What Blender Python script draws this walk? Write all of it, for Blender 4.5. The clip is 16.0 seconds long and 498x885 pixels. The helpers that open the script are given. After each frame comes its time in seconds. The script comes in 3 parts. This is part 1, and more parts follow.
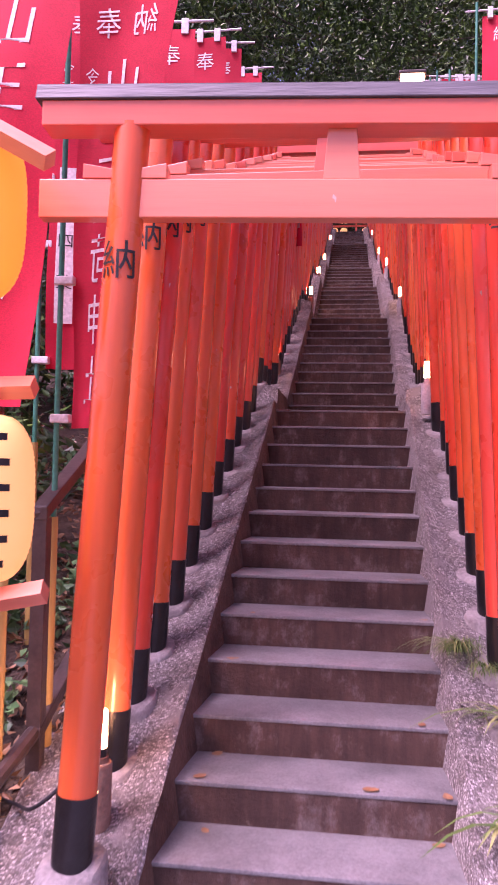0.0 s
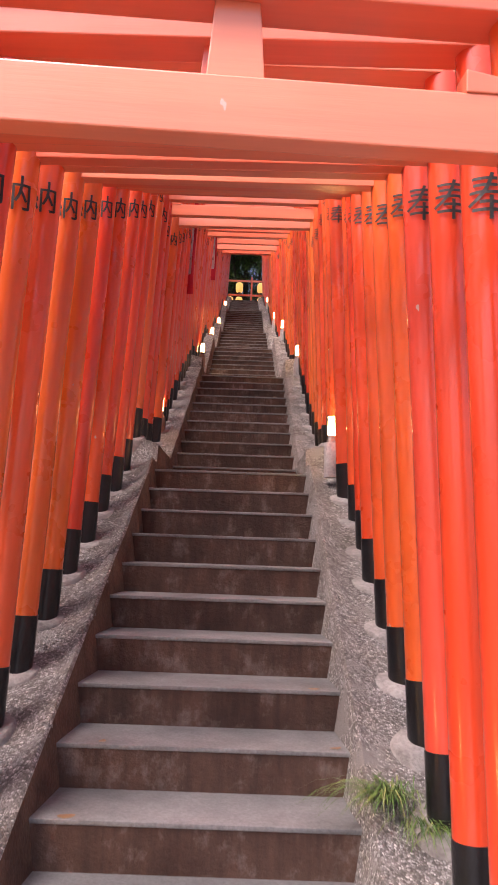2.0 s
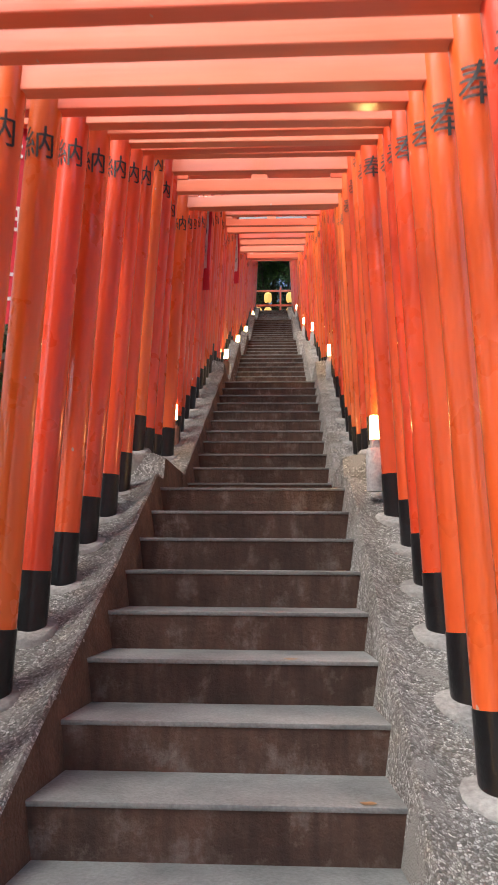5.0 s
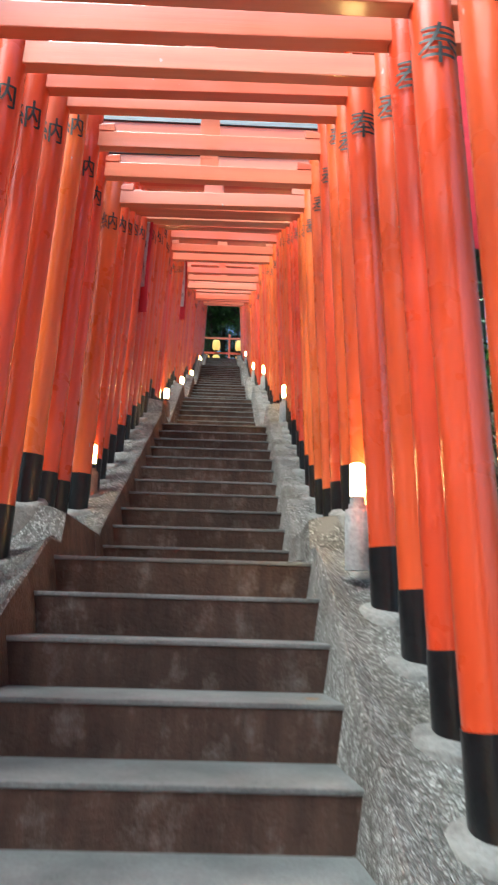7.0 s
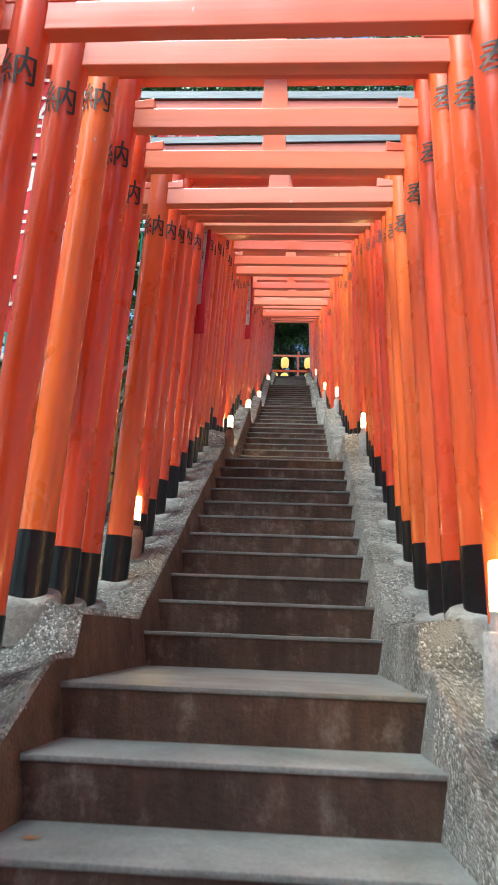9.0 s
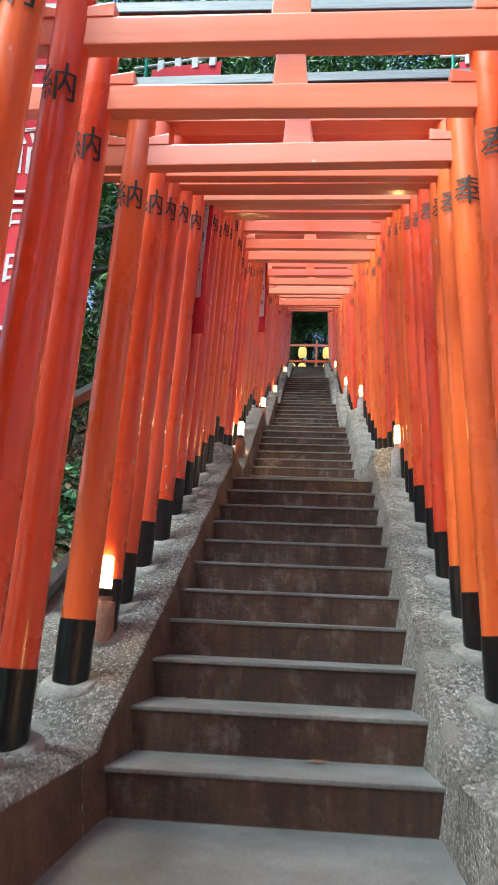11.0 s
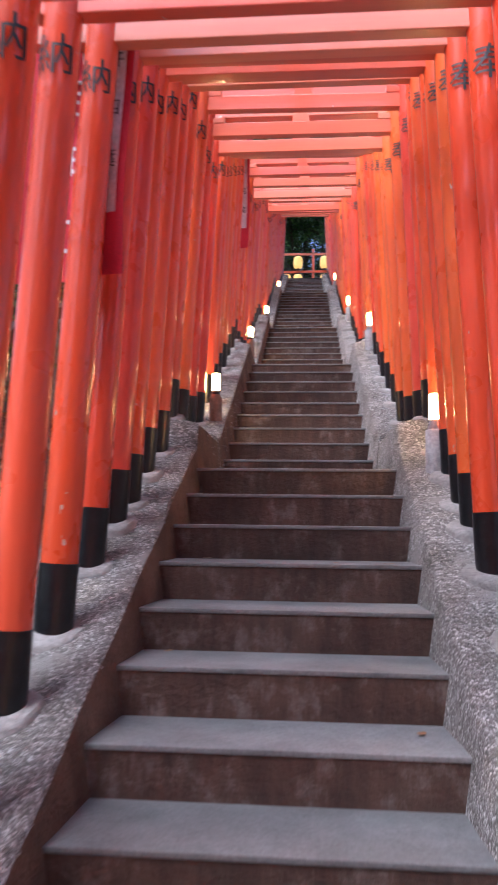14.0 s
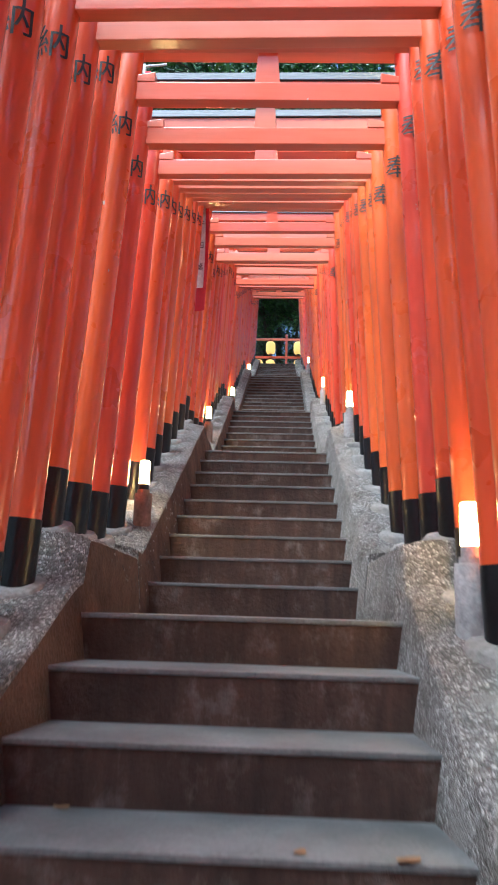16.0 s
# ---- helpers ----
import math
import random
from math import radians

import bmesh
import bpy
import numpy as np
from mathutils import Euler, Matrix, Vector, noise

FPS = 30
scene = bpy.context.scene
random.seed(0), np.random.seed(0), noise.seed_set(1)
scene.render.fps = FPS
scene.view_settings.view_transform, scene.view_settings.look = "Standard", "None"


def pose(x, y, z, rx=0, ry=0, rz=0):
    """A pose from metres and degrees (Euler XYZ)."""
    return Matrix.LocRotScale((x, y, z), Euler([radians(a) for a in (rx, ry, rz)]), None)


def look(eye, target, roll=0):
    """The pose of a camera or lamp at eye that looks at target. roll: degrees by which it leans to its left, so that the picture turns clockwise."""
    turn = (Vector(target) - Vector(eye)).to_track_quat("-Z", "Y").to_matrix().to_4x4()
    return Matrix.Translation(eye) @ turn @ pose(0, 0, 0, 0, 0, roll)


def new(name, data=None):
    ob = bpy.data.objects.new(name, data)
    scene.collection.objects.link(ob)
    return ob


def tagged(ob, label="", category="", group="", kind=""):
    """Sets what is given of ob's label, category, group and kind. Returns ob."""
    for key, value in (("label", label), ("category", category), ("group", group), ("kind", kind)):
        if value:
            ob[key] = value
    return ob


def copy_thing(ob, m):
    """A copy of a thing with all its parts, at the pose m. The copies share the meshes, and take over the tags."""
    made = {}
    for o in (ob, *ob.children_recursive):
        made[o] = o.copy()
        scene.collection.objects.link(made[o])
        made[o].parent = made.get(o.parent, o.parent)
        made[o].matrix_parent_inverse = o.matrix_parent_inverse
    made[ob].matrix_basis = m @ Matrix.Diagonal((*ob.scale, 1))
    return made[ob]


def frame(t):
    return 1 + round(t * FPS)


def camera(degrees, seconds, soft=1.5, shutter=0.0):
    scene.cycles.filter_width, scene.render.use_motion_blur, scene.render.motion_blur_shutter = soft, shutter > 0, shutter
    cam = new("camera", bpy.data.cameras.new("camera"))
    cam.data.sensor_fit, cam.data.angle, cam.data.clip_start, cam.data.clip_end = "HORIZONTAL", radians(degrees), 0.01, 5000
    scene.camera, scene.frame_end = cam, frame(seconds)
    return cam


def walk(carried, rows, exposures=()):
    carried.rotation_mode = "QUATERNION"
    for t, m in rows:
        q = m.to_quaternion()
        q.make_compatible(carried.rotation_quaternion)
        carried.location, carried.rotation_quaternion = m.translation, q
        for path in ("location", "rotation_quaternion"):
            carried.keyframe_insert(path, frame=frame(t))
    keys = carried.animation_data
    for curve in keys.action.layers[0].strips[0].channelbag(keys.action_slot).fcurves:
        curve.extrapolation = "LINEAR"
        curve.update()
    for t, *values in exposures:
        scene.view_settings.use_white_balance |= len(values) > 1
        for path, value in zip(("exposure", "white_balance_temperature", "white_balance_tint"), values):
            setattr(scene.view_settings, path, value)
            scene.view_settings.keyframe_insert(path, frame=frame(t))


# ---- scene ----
cam = camera(34.4, 16.0, shutter=0.5)
PATH = [
    (0, (0.065, 0.351, 1.889), (-0.201, 2.331, 1.965), 1.3),
    (0.5, (0.052, 0.6, 1.882), (-0.182, 2.582, 1.998), 1.4),
    (1, (0.017, 0.872, 1.895), (-0.104, 2.864, 2.019), 0.9),
    (1.5, (0.065, 1.169, 1.872), (0.01, 3.161, 2.042), 0.7),
    (2, (0.058, 1.367, 1.9), (0.054, 3.35, 2.158), 2.0),
    (2.5, (-0.016, 1.504, 1.92), (-0.02, 3.487, 2.183), 2.0),
    (3, (-0.033, 1.636, 1.902), (-0.028, 3.616, 2.178), 0.5),
    (3.5, (-0.021, 1.797, 1.944), (-0.026, 3.772, 2.257), 0.3),
    (3.7, (-0.001, 1.887, 1.956), (-0.038, 3.854, 2.314), 1.2),
    (5.8, (0.149, 2.842, 2.002), (0.037, 4.821, 2.265), -0.1),
    (6, (0.095, 3.018, 1.933), (0.105, 5.0, 2.197), 1.2),
    (6.5, (0.088, 3.378, 2.055), (0.204, 5.346, 2.391), 1.7),
    (7, (0.11, 3.601, 2.19), (0.152, 5.555, 2.614), 1.6),
    (7.5, (0.108, 3.83, 2.286), (0.087, 5.778, 2.74), 2.1),
    (8, (0.061, 4.101, 2.396), (0.046, 6.044, 2.867), 2.0),
    (8.5, (0.091, 4.311, 2.498), (0.053, 6.256, 2.963), 1.7),
    (9, (0.083, 4.522, 2.576), (-0.048, 6.465, 3.033), 2.2),
    (9.5, (0.045, 4.775, 2.705), (-0.075, 6.72, 3.153), 2.1),
    (9.7, (0.056, 4.872, 2.737), (-0.07, 6.817, 3.18), 2.1),
    (11.8, (0.015, 5.928, 3.247), (-0.167, 7.883, 3.628), 2.67),
    (12.0, (-0.001, 6.034, 3.294), (-0.151, 7.996, 3.651), 3.08),
    (12.5, (0.009, 6.311, 3.415), (-0.136, 8.275, 3.76), 2.5),
    (13.0, (-0.012, 6.623, 3.538), (-0.125, 8.593, 3.864), 0.91),
    (13.5, (0.07, 6.835, 3.703), (-0.188, 8.805, 3.933), 1.04),
    (14.0, (0.039, 7.215, 3.765), (-0.13, 9.198, 3.967), 0.74),
    (14.5, (0.016, 7.568, 3.847), (-0.012, 9.553, 4.091), 0.91),
    (15.0, (0.046, 7.963, 3.869), (0.034, 9.936, 4.196), 0.16),
    (15.5, (0.067, 8.399, 3.939), (0.021, 10.362, 4.319), 0.44),
    (16.0, (0.081, 8.763, 4.064), (-0.023, 10.716, 4.484), 1.74),
]
EXPOSURES = [(0.0, 1.02, 6300, 88), (0.6, 1.02, 6300, 84), (1.0, 1.17, 6800, 48), (3.5, 1.26, 6800, 26), (6.5, 1.45, 5450, -6), (9.7, 1.5, 5350, -8), (12.8, 1.52, 5300, -4), (13.4, 1.52, 5300, 24), (14.0, 1.52, 5300, 20), (14.3, 1.52, 5250, -2), (16.0, 1.52, 5000, 0)]
walk(cam, [(t, look(eye, target, roll)) for t, eye, target, roll in PATH], EXPOSURES)

# ---- world and light ----
world = bpy.data.worlds.new("world")
scene.world = world
world.use_nodes = True
wn = world.node_tree
sky = wn.nodes.new("ShaderNodeTexSky")
sky.sky_type, sky.sun_disc = "NISHITA", False
sky.sun_elevation, sky.sun_rotation = radians(60), radians(231)
sky.dust_density = 4.0
wn.nodes["Background"].inputs["Strength"].default_value = 0.115
wn.links.new(sky.outputs[0], wn.nodes["Background"].inputs["Color"])
sun_data = bpy.data.lights.new("sun", "SUN")
sun_data.energy, sun_data.angle, sun_data.color = 3.3, radians(34), (1.0, 0.96, 0.90)
sun = new("sun", sun_data)
sun.matrix_world = look((-11, -9, 25), (0, 0, 0))

# ---- plan of the stairs: flights of (first riser y, lower z, risers, rise, tread) ----
FLIGHTS = [
    (3.045, 0.423, 13, 0.1533, 0.3225),
    (8.14, 2.416, 11, 0.1495, 0.328),
    (12.75, 4.06, 9, 0.15, 0.325),
    (16.65, 5.41, 9, 0.15, 0.325),
    (20.5, 6.76, 15, 0.15, 0.325),
    (26.3, 9.01, 17, 0.15, 0.365),
]
TOP_Y, TOP_Z = 32.14, 11.56
XL, XR = -0.583, 0.438


def drift(y):
    """The upper stairs bear a little west."""
    return -0.0142 * max(0.0, y - 11.4)



def nosing(y):
    """Height of the line over the step edges."""
    if y < FLIGHTS[0][0]:
        return FLIGHTS[0][1]
    for y0, z0, n, r, d in FLIGHTS:
        if y < y0:
            return z0
        if y <= y0 + d * (n - 1):
            return z0 + r + (y - y0) / d * r
    
    return TOP_Z


KNOTS = [(-2, 0.42), (2.6, 0.42), (6.9, 2.40), (8.14, 2.55), (11.42, 4.1), (12.75, 4.2), (15.35, 5.45), (16.65, 5.55), (19.25, 6.8), (20.5, 6.9), (25.05, 9.05), (26.3, 9.15), (32.14, 11.5), (36, 11.7), (60, 21)]


def slope(y):
    """The hillside's smooth height."""
    return float(np.interp(y, [k[0] for k in KNOTS], [k[1] for k in KNOTS]))


# ---- materials ----
def node_mat(name):
    m = bpy.data.materials.new(name)
    m.use_nodes = True
    return m, m.node_tree, m.node_tree.nodes["Principled BSDF"]


def ramp_of(nt, source, stops):
    r = nt.nodes.new("ShaderNodeValToRGB")
    while len(r.color_ramp.elements) < len(stops):
        r.color_ramp.elements.new(0.5)
    for e, (p, c) in zip(r.color_ramp.elements, stops):
        e.position, e.color = p, (*c, 1)
    nt.links.new(source, r.inputs[0])
    return r.outputs[0]


def noise_of(nt, scale, detail=4.0, rough=0.6, stretch=(1, 1, 1), kind="Object"):
    tc = nt.nodes.new("ShaderNodeTexCoord")
    mp = nt.nodes.new("ShaderNodeMapping")
    mp.inputs["Scale"].default_value = stretch
    n = nt.nodes.new("ShaderNodeTexNoise")
    n.inputs["Scale"].default_value, n.inputs["Detail"].default_value, n.inputs["Roughness"].default_value = scale, detail, rough
    nt.links.new(tc.outputs[kind], mp.inputs[0])
    far = nt.nodes.new("ShaderNodeMath")
    far.operation = "MULTIPLY"
    far.inputs[1].default_value = 37.0
    nt.links.new(random_of(nt), far.inputs[0])
    both = nt.nodes.new("ShaderNodeVectorMath")
    nt.links.new(mp.outputs[0], both.inputs[0])
    nt.links.new(far.outputs[0], both.inputs[1])
    nt.links.new(both.outputs[0], n.inputs["Vector"])
    return n.outputs["Fac"]


def mix_of(nt, fac, a, b, blend="MIX"):
    m = nt.nodes.new("ShaderNodeMix")
    m.data_type, m.blend_type = "RGBA", blend
    for socket, value in ((m.inputs[0], fac), (m.inputs[6], a), (m.inputs[7], b)):
        if isinstance(value, (int, float)):
            socket.default_value = value
        elif isinstance(value, tuple):
            socket.default_value = (*value, 1)
        else:
            nt.links.new(value, socket)
    return m.outputs[2]


def bump_of(nt, p, height, strength, distance):
    b = nt.nodes.new("ShaderNodeBump")
    b.inputs["Strength"].default_value, b.inputs["Distance"].default_value = strength, distance
    nt.links.new(height, b.inputs["Height"])
    nt.links.new(b.outputs[0], p.inputs["Normal"])


def random_of(nt):
    return nt.nodes.new("ShaderNodeObjectInfo").outputs["Random"]


def mottled(name, dark, light, scale=6.0, rough=0.7, bump=0.2, grain=60.0, stretch=(1, 1, 1), vary=0.0, kind="Object", gap=0.02):
    m, nt, p = node_mat(name)
    big = noise_of(nt, scale, 5, 0.65, stretch, kind)
    small = noise_of(nt, grain, 3, 0.6, stretch, kind)
    col = ramp_of(nt, big, [(0.32, dark), (0.68, light)])
    tone = ramp_of(nt, small, [(0.3, (0.75, 0.75, 0.75)), (0.7, (1.12, 1.12, 1.12))])
    col = mix_of(nt, 1.0, col, tone, "MULTIPLY")
    if vary:
        v = ramp_of(nt, random_of(nt), [(0.0, (1 - vary,) * 3), (1.0, (1 + vary,) * 3)])
        col = mix_of(nt, 1.0, col, v, "MULTIPLY")
    nt.links.new(col, p.inputs["Base Color"])
    p.inputs["Roughness"].default_value = rough
    bump_of(nt, p, small, bump, gap)
    return m


def vermilion_paint(name, stretch, rough, coat, tones):
    """Brushed vermilion lacquer, a shade apart from piece to piece, with a few chips."""
    m, nt, p = node_mat(name)
    base = ramp_of(nt, random_of(nt), tones)
    grain = noise_of(nt, 9, 5, 0.6, stretch)
    base = mix_of(nt, 1.0, base, ramp_of(nt, grain, [(0.3, (0.84, 0.80, 0.8)), (0.7, (1.08, 1.12, 1.1))]), "MULTIPLY")
    chips = noise_of(nt, 23, 2, 0.5, (1, 1, 0.6))
    spots = ramp_of(nt, chips, [(0.765, (0, 0, 0)), (0.78, (1, 1, 1))])
    base = mix_of(nt, spots, base, (0.62, 0.42, 0.34))
    nt.links.new(base, p.inputs["Base Color"])
    rg = ramp_of(nt, noise_of(nt, 5, 3), [(0.3, (rough - 0.07,) * 3), (0.7, (rough + 0.1,) * 3)])
    nt.links.new(rg, p.inputs["Roughness"])
    p.inputs["Coat Weight"].default_value, p.inputs["Coat Roughness"].default_value = coat, 0.16
    bump_of(nt, p, noise_of(nt, 30, 4, 0.6, stretch), 0.25, 0.004)
    return m


def aggregate(name):
    """Exposed pebbles in weathered cement."""
    m, nt, p = node_mat(name)
    tc = nt.nodes.new("ShaderNodeTexCoord")
    v = nt.nodes.new("ShaderNodeTexVoronoi")
    v.inputs["Scale"].default_value = 110
    nt.links.new(tc.outputs["Object"], v.inputs["Vector"])
    edge = nt.nodes.new("ShaderNodeTexVoronoi")
    edge.feature = "DISTANCE_TO_EDGE"
    edge.inputs["Scale"].default_value = 110
    nt.links.new(tc.outputs["Object"], edge.inputs["Vector"])
    sep = nt.nodes.new("ShaderNodeSeparateColor")
    nt.links.new(v.outputs["Color"], sep.inputs[0])
    stones = ramp_of(nt, sep.outputs[0], [(0.0, (0.11, 0.105, 0.095)), (0.4, (0.25, 0.245, 0.225)), (0.75, (0.42, 0.415, 0.39)), (1.0, (0.68, 0.67, 0.64))])
    joint = ramp_of(nt, edge.outputs["Distance"], [(0.02, (0, 0, 0)), (0.14, (1, 1, 1))])
    col = mix_of(nt, joint, (0.13, 0.115, 0.10), stones)
    patch = ramp_of(nt, noise_of(nt, 3.2, 5, 0.65), [(0.35, (0.62, 0.60, 0.55)), (0.55, (1, 1, 1)), (0.72, (1.15, 1.1, 0.98))])
    col = mix_of(nt, 1.0, col, patch, "MULTIPLY")
    smooth = ramp_of(nt, noise_of(nt, 4.5, 4, 0.6), [(0.58, (0, 0, 0)), (0.66, (1, 1, 1))])
    col = mix_of(nt, smooth, col, (0.25, 0.24, 0.215))
    nt.links.new(col, p.inputs["Base Color"])
    p.inputs["Roughness"].default_value = 0.72
    bump_of(nt, p, edge.outputs["Distance"], 0.9, 0.012)
    return m


def glowing(name, colour, strength, body=(0.9, 0.8, 0.6)):
    m, nt, p = node_mat(name)
    p.inputs["Base Color"].default_value = (*body, 1)
    p.inputs["Emission Color"].default_value = (*colour, 1)
    p.inputs["Emission Strength"].default_value = strength
    p.inputs["Roughness"].default_value = 0.5
    return m


def leafy(name, stops, through_light=0.3):
    m, nt, p = node_mat(name)
    g = nt.nodes.new("ShaderNodeNewGeometry")
    nt.links.new(ramp_of(nt, g.outputs["Random Per Island"], stops), p.inputs["Base Color"])
    p.inputs["Roughness"].default_value = 0.42
    p.inputs["Transmission Weight"].default_value = 0.0
    p.inputs["Subsurface Weight"].default_value = 0.0
    return m


def blotched(name):
    """Stained brown concrete, darkened for shade, with pale lime blotches and dark runs."""
    m, nt, p = node_mat(name)
    col = ramp_of(nt, noise_of(nt, 4, 5, 0.65, (1, 1, 0.6)), [(0.3, (0.040, 0.021, 0.014)), (0.7, (0.108, 0.063, 0.044))])
    lime = ramp_of(nt, noise_of(nt, 8, 6, 0.7, (1, 1, 0.8), "Object"), [(0.53, (0, 0, 0)), (0.70, (0.75, 0.75, 0.75))])
    col = mix_of(nt, lime, col, (0.21, 0.18, 0.155))
    runs = ramp_of(nt, noise_of(nt, 26, 3, 0.6, (1, 1, 0.12)), [(0.3, (0.7, 0.7, 0.7)), (0.7, (1.15, 1.15, 1.15))])
    col = mix_of(nt, 1.0, col, runs, "MULTIPLY")
    v = ramp_of(nt, random_of(nt), [(0.0, (0.82, 0.82, 0.82)), (1.0, (1.2, 1.17, 1.14))])
    nt.links.new(mix_of(nt, 1.0, col, v, "MULTIPLY"), p.inputs["Base Color"])
    p.inputs["Roughness"].default_value = 0.8
    bump_of(nt, p, noise_of(nt, 40, 5, 0.65), 0.6, 0.012)
    return m


M_POST = vermilion_paint("vermilion_post", (1, 1, 0.08), 0.30, 0.7, [(0.0, (0.80, 0.062, 0.018)), (0.4, (0.86, 0.11, 0.022)), (0.8, (0.90, 0.17, 0.026)), (1.0, (0.84, 0.08, 0.042))])
# Paler, pinker than the posts: some fading, plus sky sheen put into the colour.
M_BEAM = vermilion_paint("vermilion_beam_sheen", (0.06, 1, 1), 0.36, 0.85, [(0.0, (0.84, 0.13, 0.062)), (0.5, (0.89, 0.21, 0.105)), (1.0, (0.91, 0.29, 0.16))])
M_BLACK = mottled("black_paint", (0.006, 0.006, 0.007), (0.014, 0.014, 0.016), 8, 0.3, 0.15, 50)
M_CAP = mottled("weathered_dark_cap", (0.07, 0.075, 0.085), (0.16, 0.165, 0.175), 5, 0.55, 0.3, 40, (0.1, 1, 1), 0.2)
M_INK = mottled("black_ink", (0.012, 0.011, 0.011), (0.03, 0.027, 0.025), 20, 0.5, 0.05)
M_TREAD = mottled("worn_tread_concrete", (0.13, 0.14, 0.137), (0.26, 0.27, 0.262), 3.5, 0.5, 0.3, 90, vary=0.1, gap=0.006)
# The treads' concrete again: brown stain and the risers' shade in its colour.
M_RISER = blotched("stained_shaded_riser_concrete")
M_SIDE = mottled("stained_curb_side", (0.05, 0.026, 0.015), (0.15, 0.085, 0.05), 5, 0.85, 0.7, 70, gap=0.012)
M_CURB = aggregate("exposed_aggregate")
M_MORTAR = mottled("grey_mortar", (0.20, 0.19, 0.175), (0.36, 0.345, 0.315), 7, 0.85, 0.4, 60, vary=0.2)
M_PEBBLE = leafy("pebbles", [(0.0, (0.12, 0.115, 0.105)), (0.5, (0.29, 0.285, 0.265)), (0.85, (0.50, 0.49, 0.46)), (1.0, (0.70, 0.69, 0.66))])
M_SOIL = mottled("leaf_litter_soil", (0.045, 0.032, 0.02), (0.13, 0.095, 0.06), 2.2, 0.95, 0.8, 24, gap=0.05)
M_LAMP = glowing("lamp_glow", (1.0, 0.58, 0.17), 32)
M_LANTERN = glowing("lantern_paper_amber", (1.0, 0.42, 0.02), 0.34, (0.85, 0.38, 0.03))
M_LANTERN_PALE = glowing("lantern_paper_pale", (1.0, 0.58, 0.13), 0.34, (0.85, 0.58, 0.2))
M_FLOOD = glowing("flood_glow", (1.0, 0.70, 0.30), 25)
M_POSTGREY = mottled("pale_concrete_post", (0.36, 0.36, 0.35), (0.52, 0.52, 0.5), 12, 0.8, 0.3)
M_POSTCLAY = mottled("clay_brown_post", (0.22, 0.13, 0.085), (0.36, 0.22, 0.15), 9, 0.8, 0.3)
M_RAIL = mottled("brown_rail_paint", (0.035, 0.024, 0.02), (0.07, 0.048, 0.04), 8, 0.4, 0.1)
M_FLAG = mottled("red_flag_cloth", (0.55, 0.012, 0.03), (0.68, 0.022, 0.045), 4, 0.8, 0.2, 200, gap=0.002)
M_WHITE = mottled("white_print", (0.74, 0.73, 0.72), (0.84, 0.83, 0.82), 9, 0.8, 0.1)
M_GREENPOLE = mottled("green_pole", (0.02, 0.22, 0.15), (0.04, 0.30, 0.2), 6, 0.4, 0.1)
M_BAMBOO = mottled("yellow_bamboo", (0.40, 0.26, 0.06), (0.58, 0.41, 0.12), 6, 0.45, 0.15, 30, (1, 1, 0.1))
M_PLASTIC = mottled("white_plastic", (0.68, 0.68, 0.67), (0.8, 0.8, 0.79), 9, 0.45, 0.1)
M_BARK = mottled("grey_brown_bark", (0.035, 0.028, 0.022), (0.11, 0.09, 0.07), 7, 0.95, 1.0, 26, (1, 1, 0.25), gap=0.06)
M_LEAF = leafy("tree_leaf", [(0.0, (0.012, 0.04, 0.012)), (0.6, (0.035, 0.10, 0.022)), (1.0, (0.12, 0.26, 0.04))])
M_IVY = leafy("ivy_leaf", [(0.0, (0.03, 0.09, 0.04)), (0.6, (0.07, 0.2, 0.07)), (1.0, (0.16, 0.34, 0.12))])
M_GRASS = leafy("grass_blade", [(0.0, (0.04, 0.10, 0.02)), (0.6, (0.10, 0.21, 0.04)), (1.0, (0.28, 0.30, 0.10))])
M_DEAD = leafy("dead_leaf", [(0.0, (0.16, 0.08, 0.035)), (0.5, (0.36, 0.20, 0.09)), (1.0, (0.50, 0.34, 0.2))])
M_CABLE = mottled("black_cable", (0.012, 0.012, 0.014), (0.02, 0.02, 0.022), 9, 0.5, 0.1)
M_GREYWALL = mottled("grey_plaster", (0.17, 0.16, 0.13), (0.28, 0.27, 0.22), 1.5, 0.9, 0.3)


# ---- mesh helpers ----
def mesh_of(name, bm, material, smooth=False):
    me = bpy.data.meshes.new(name)
    bm.normal_update()
    bm.to_mesh(me)
    bm.free()
    me.materials.append(material)
    if smooth:
        for f in me.polygons:
            f.use_smooth = True
        me.set_sharp_from_angle(angle=radians(40))
    return me


def part(name, bm, material, parent=None, label="", smooth=False):
    ob = new(name, mesh_of(name, bm, material, smooth))
    ob.parent = parent
    return tagged(ob, label) if label else ob


def share(name, me, parent, m=None):
    ob = new(name, me)
    ob.parent = parent
    if m is not None:
        ob.matrix_local = m
    return ob


def raw(name, verts, faces, material, parent=None):
    me = bpy.data.meshes.new(name)
    me.from_pydata([tuple(map(float, v)) for v in verts], [], faces)
    me.materials.append(material)
    ob = new(name, me)
    ob.parent = parent
    return ob


def thing(name, m, label, category, group="", kind=""):
    ob = new(name)
    ob.empty_display_size = 0.1
    ob.matrix_world = m
    return tagged(ob, label, category, group, kind)


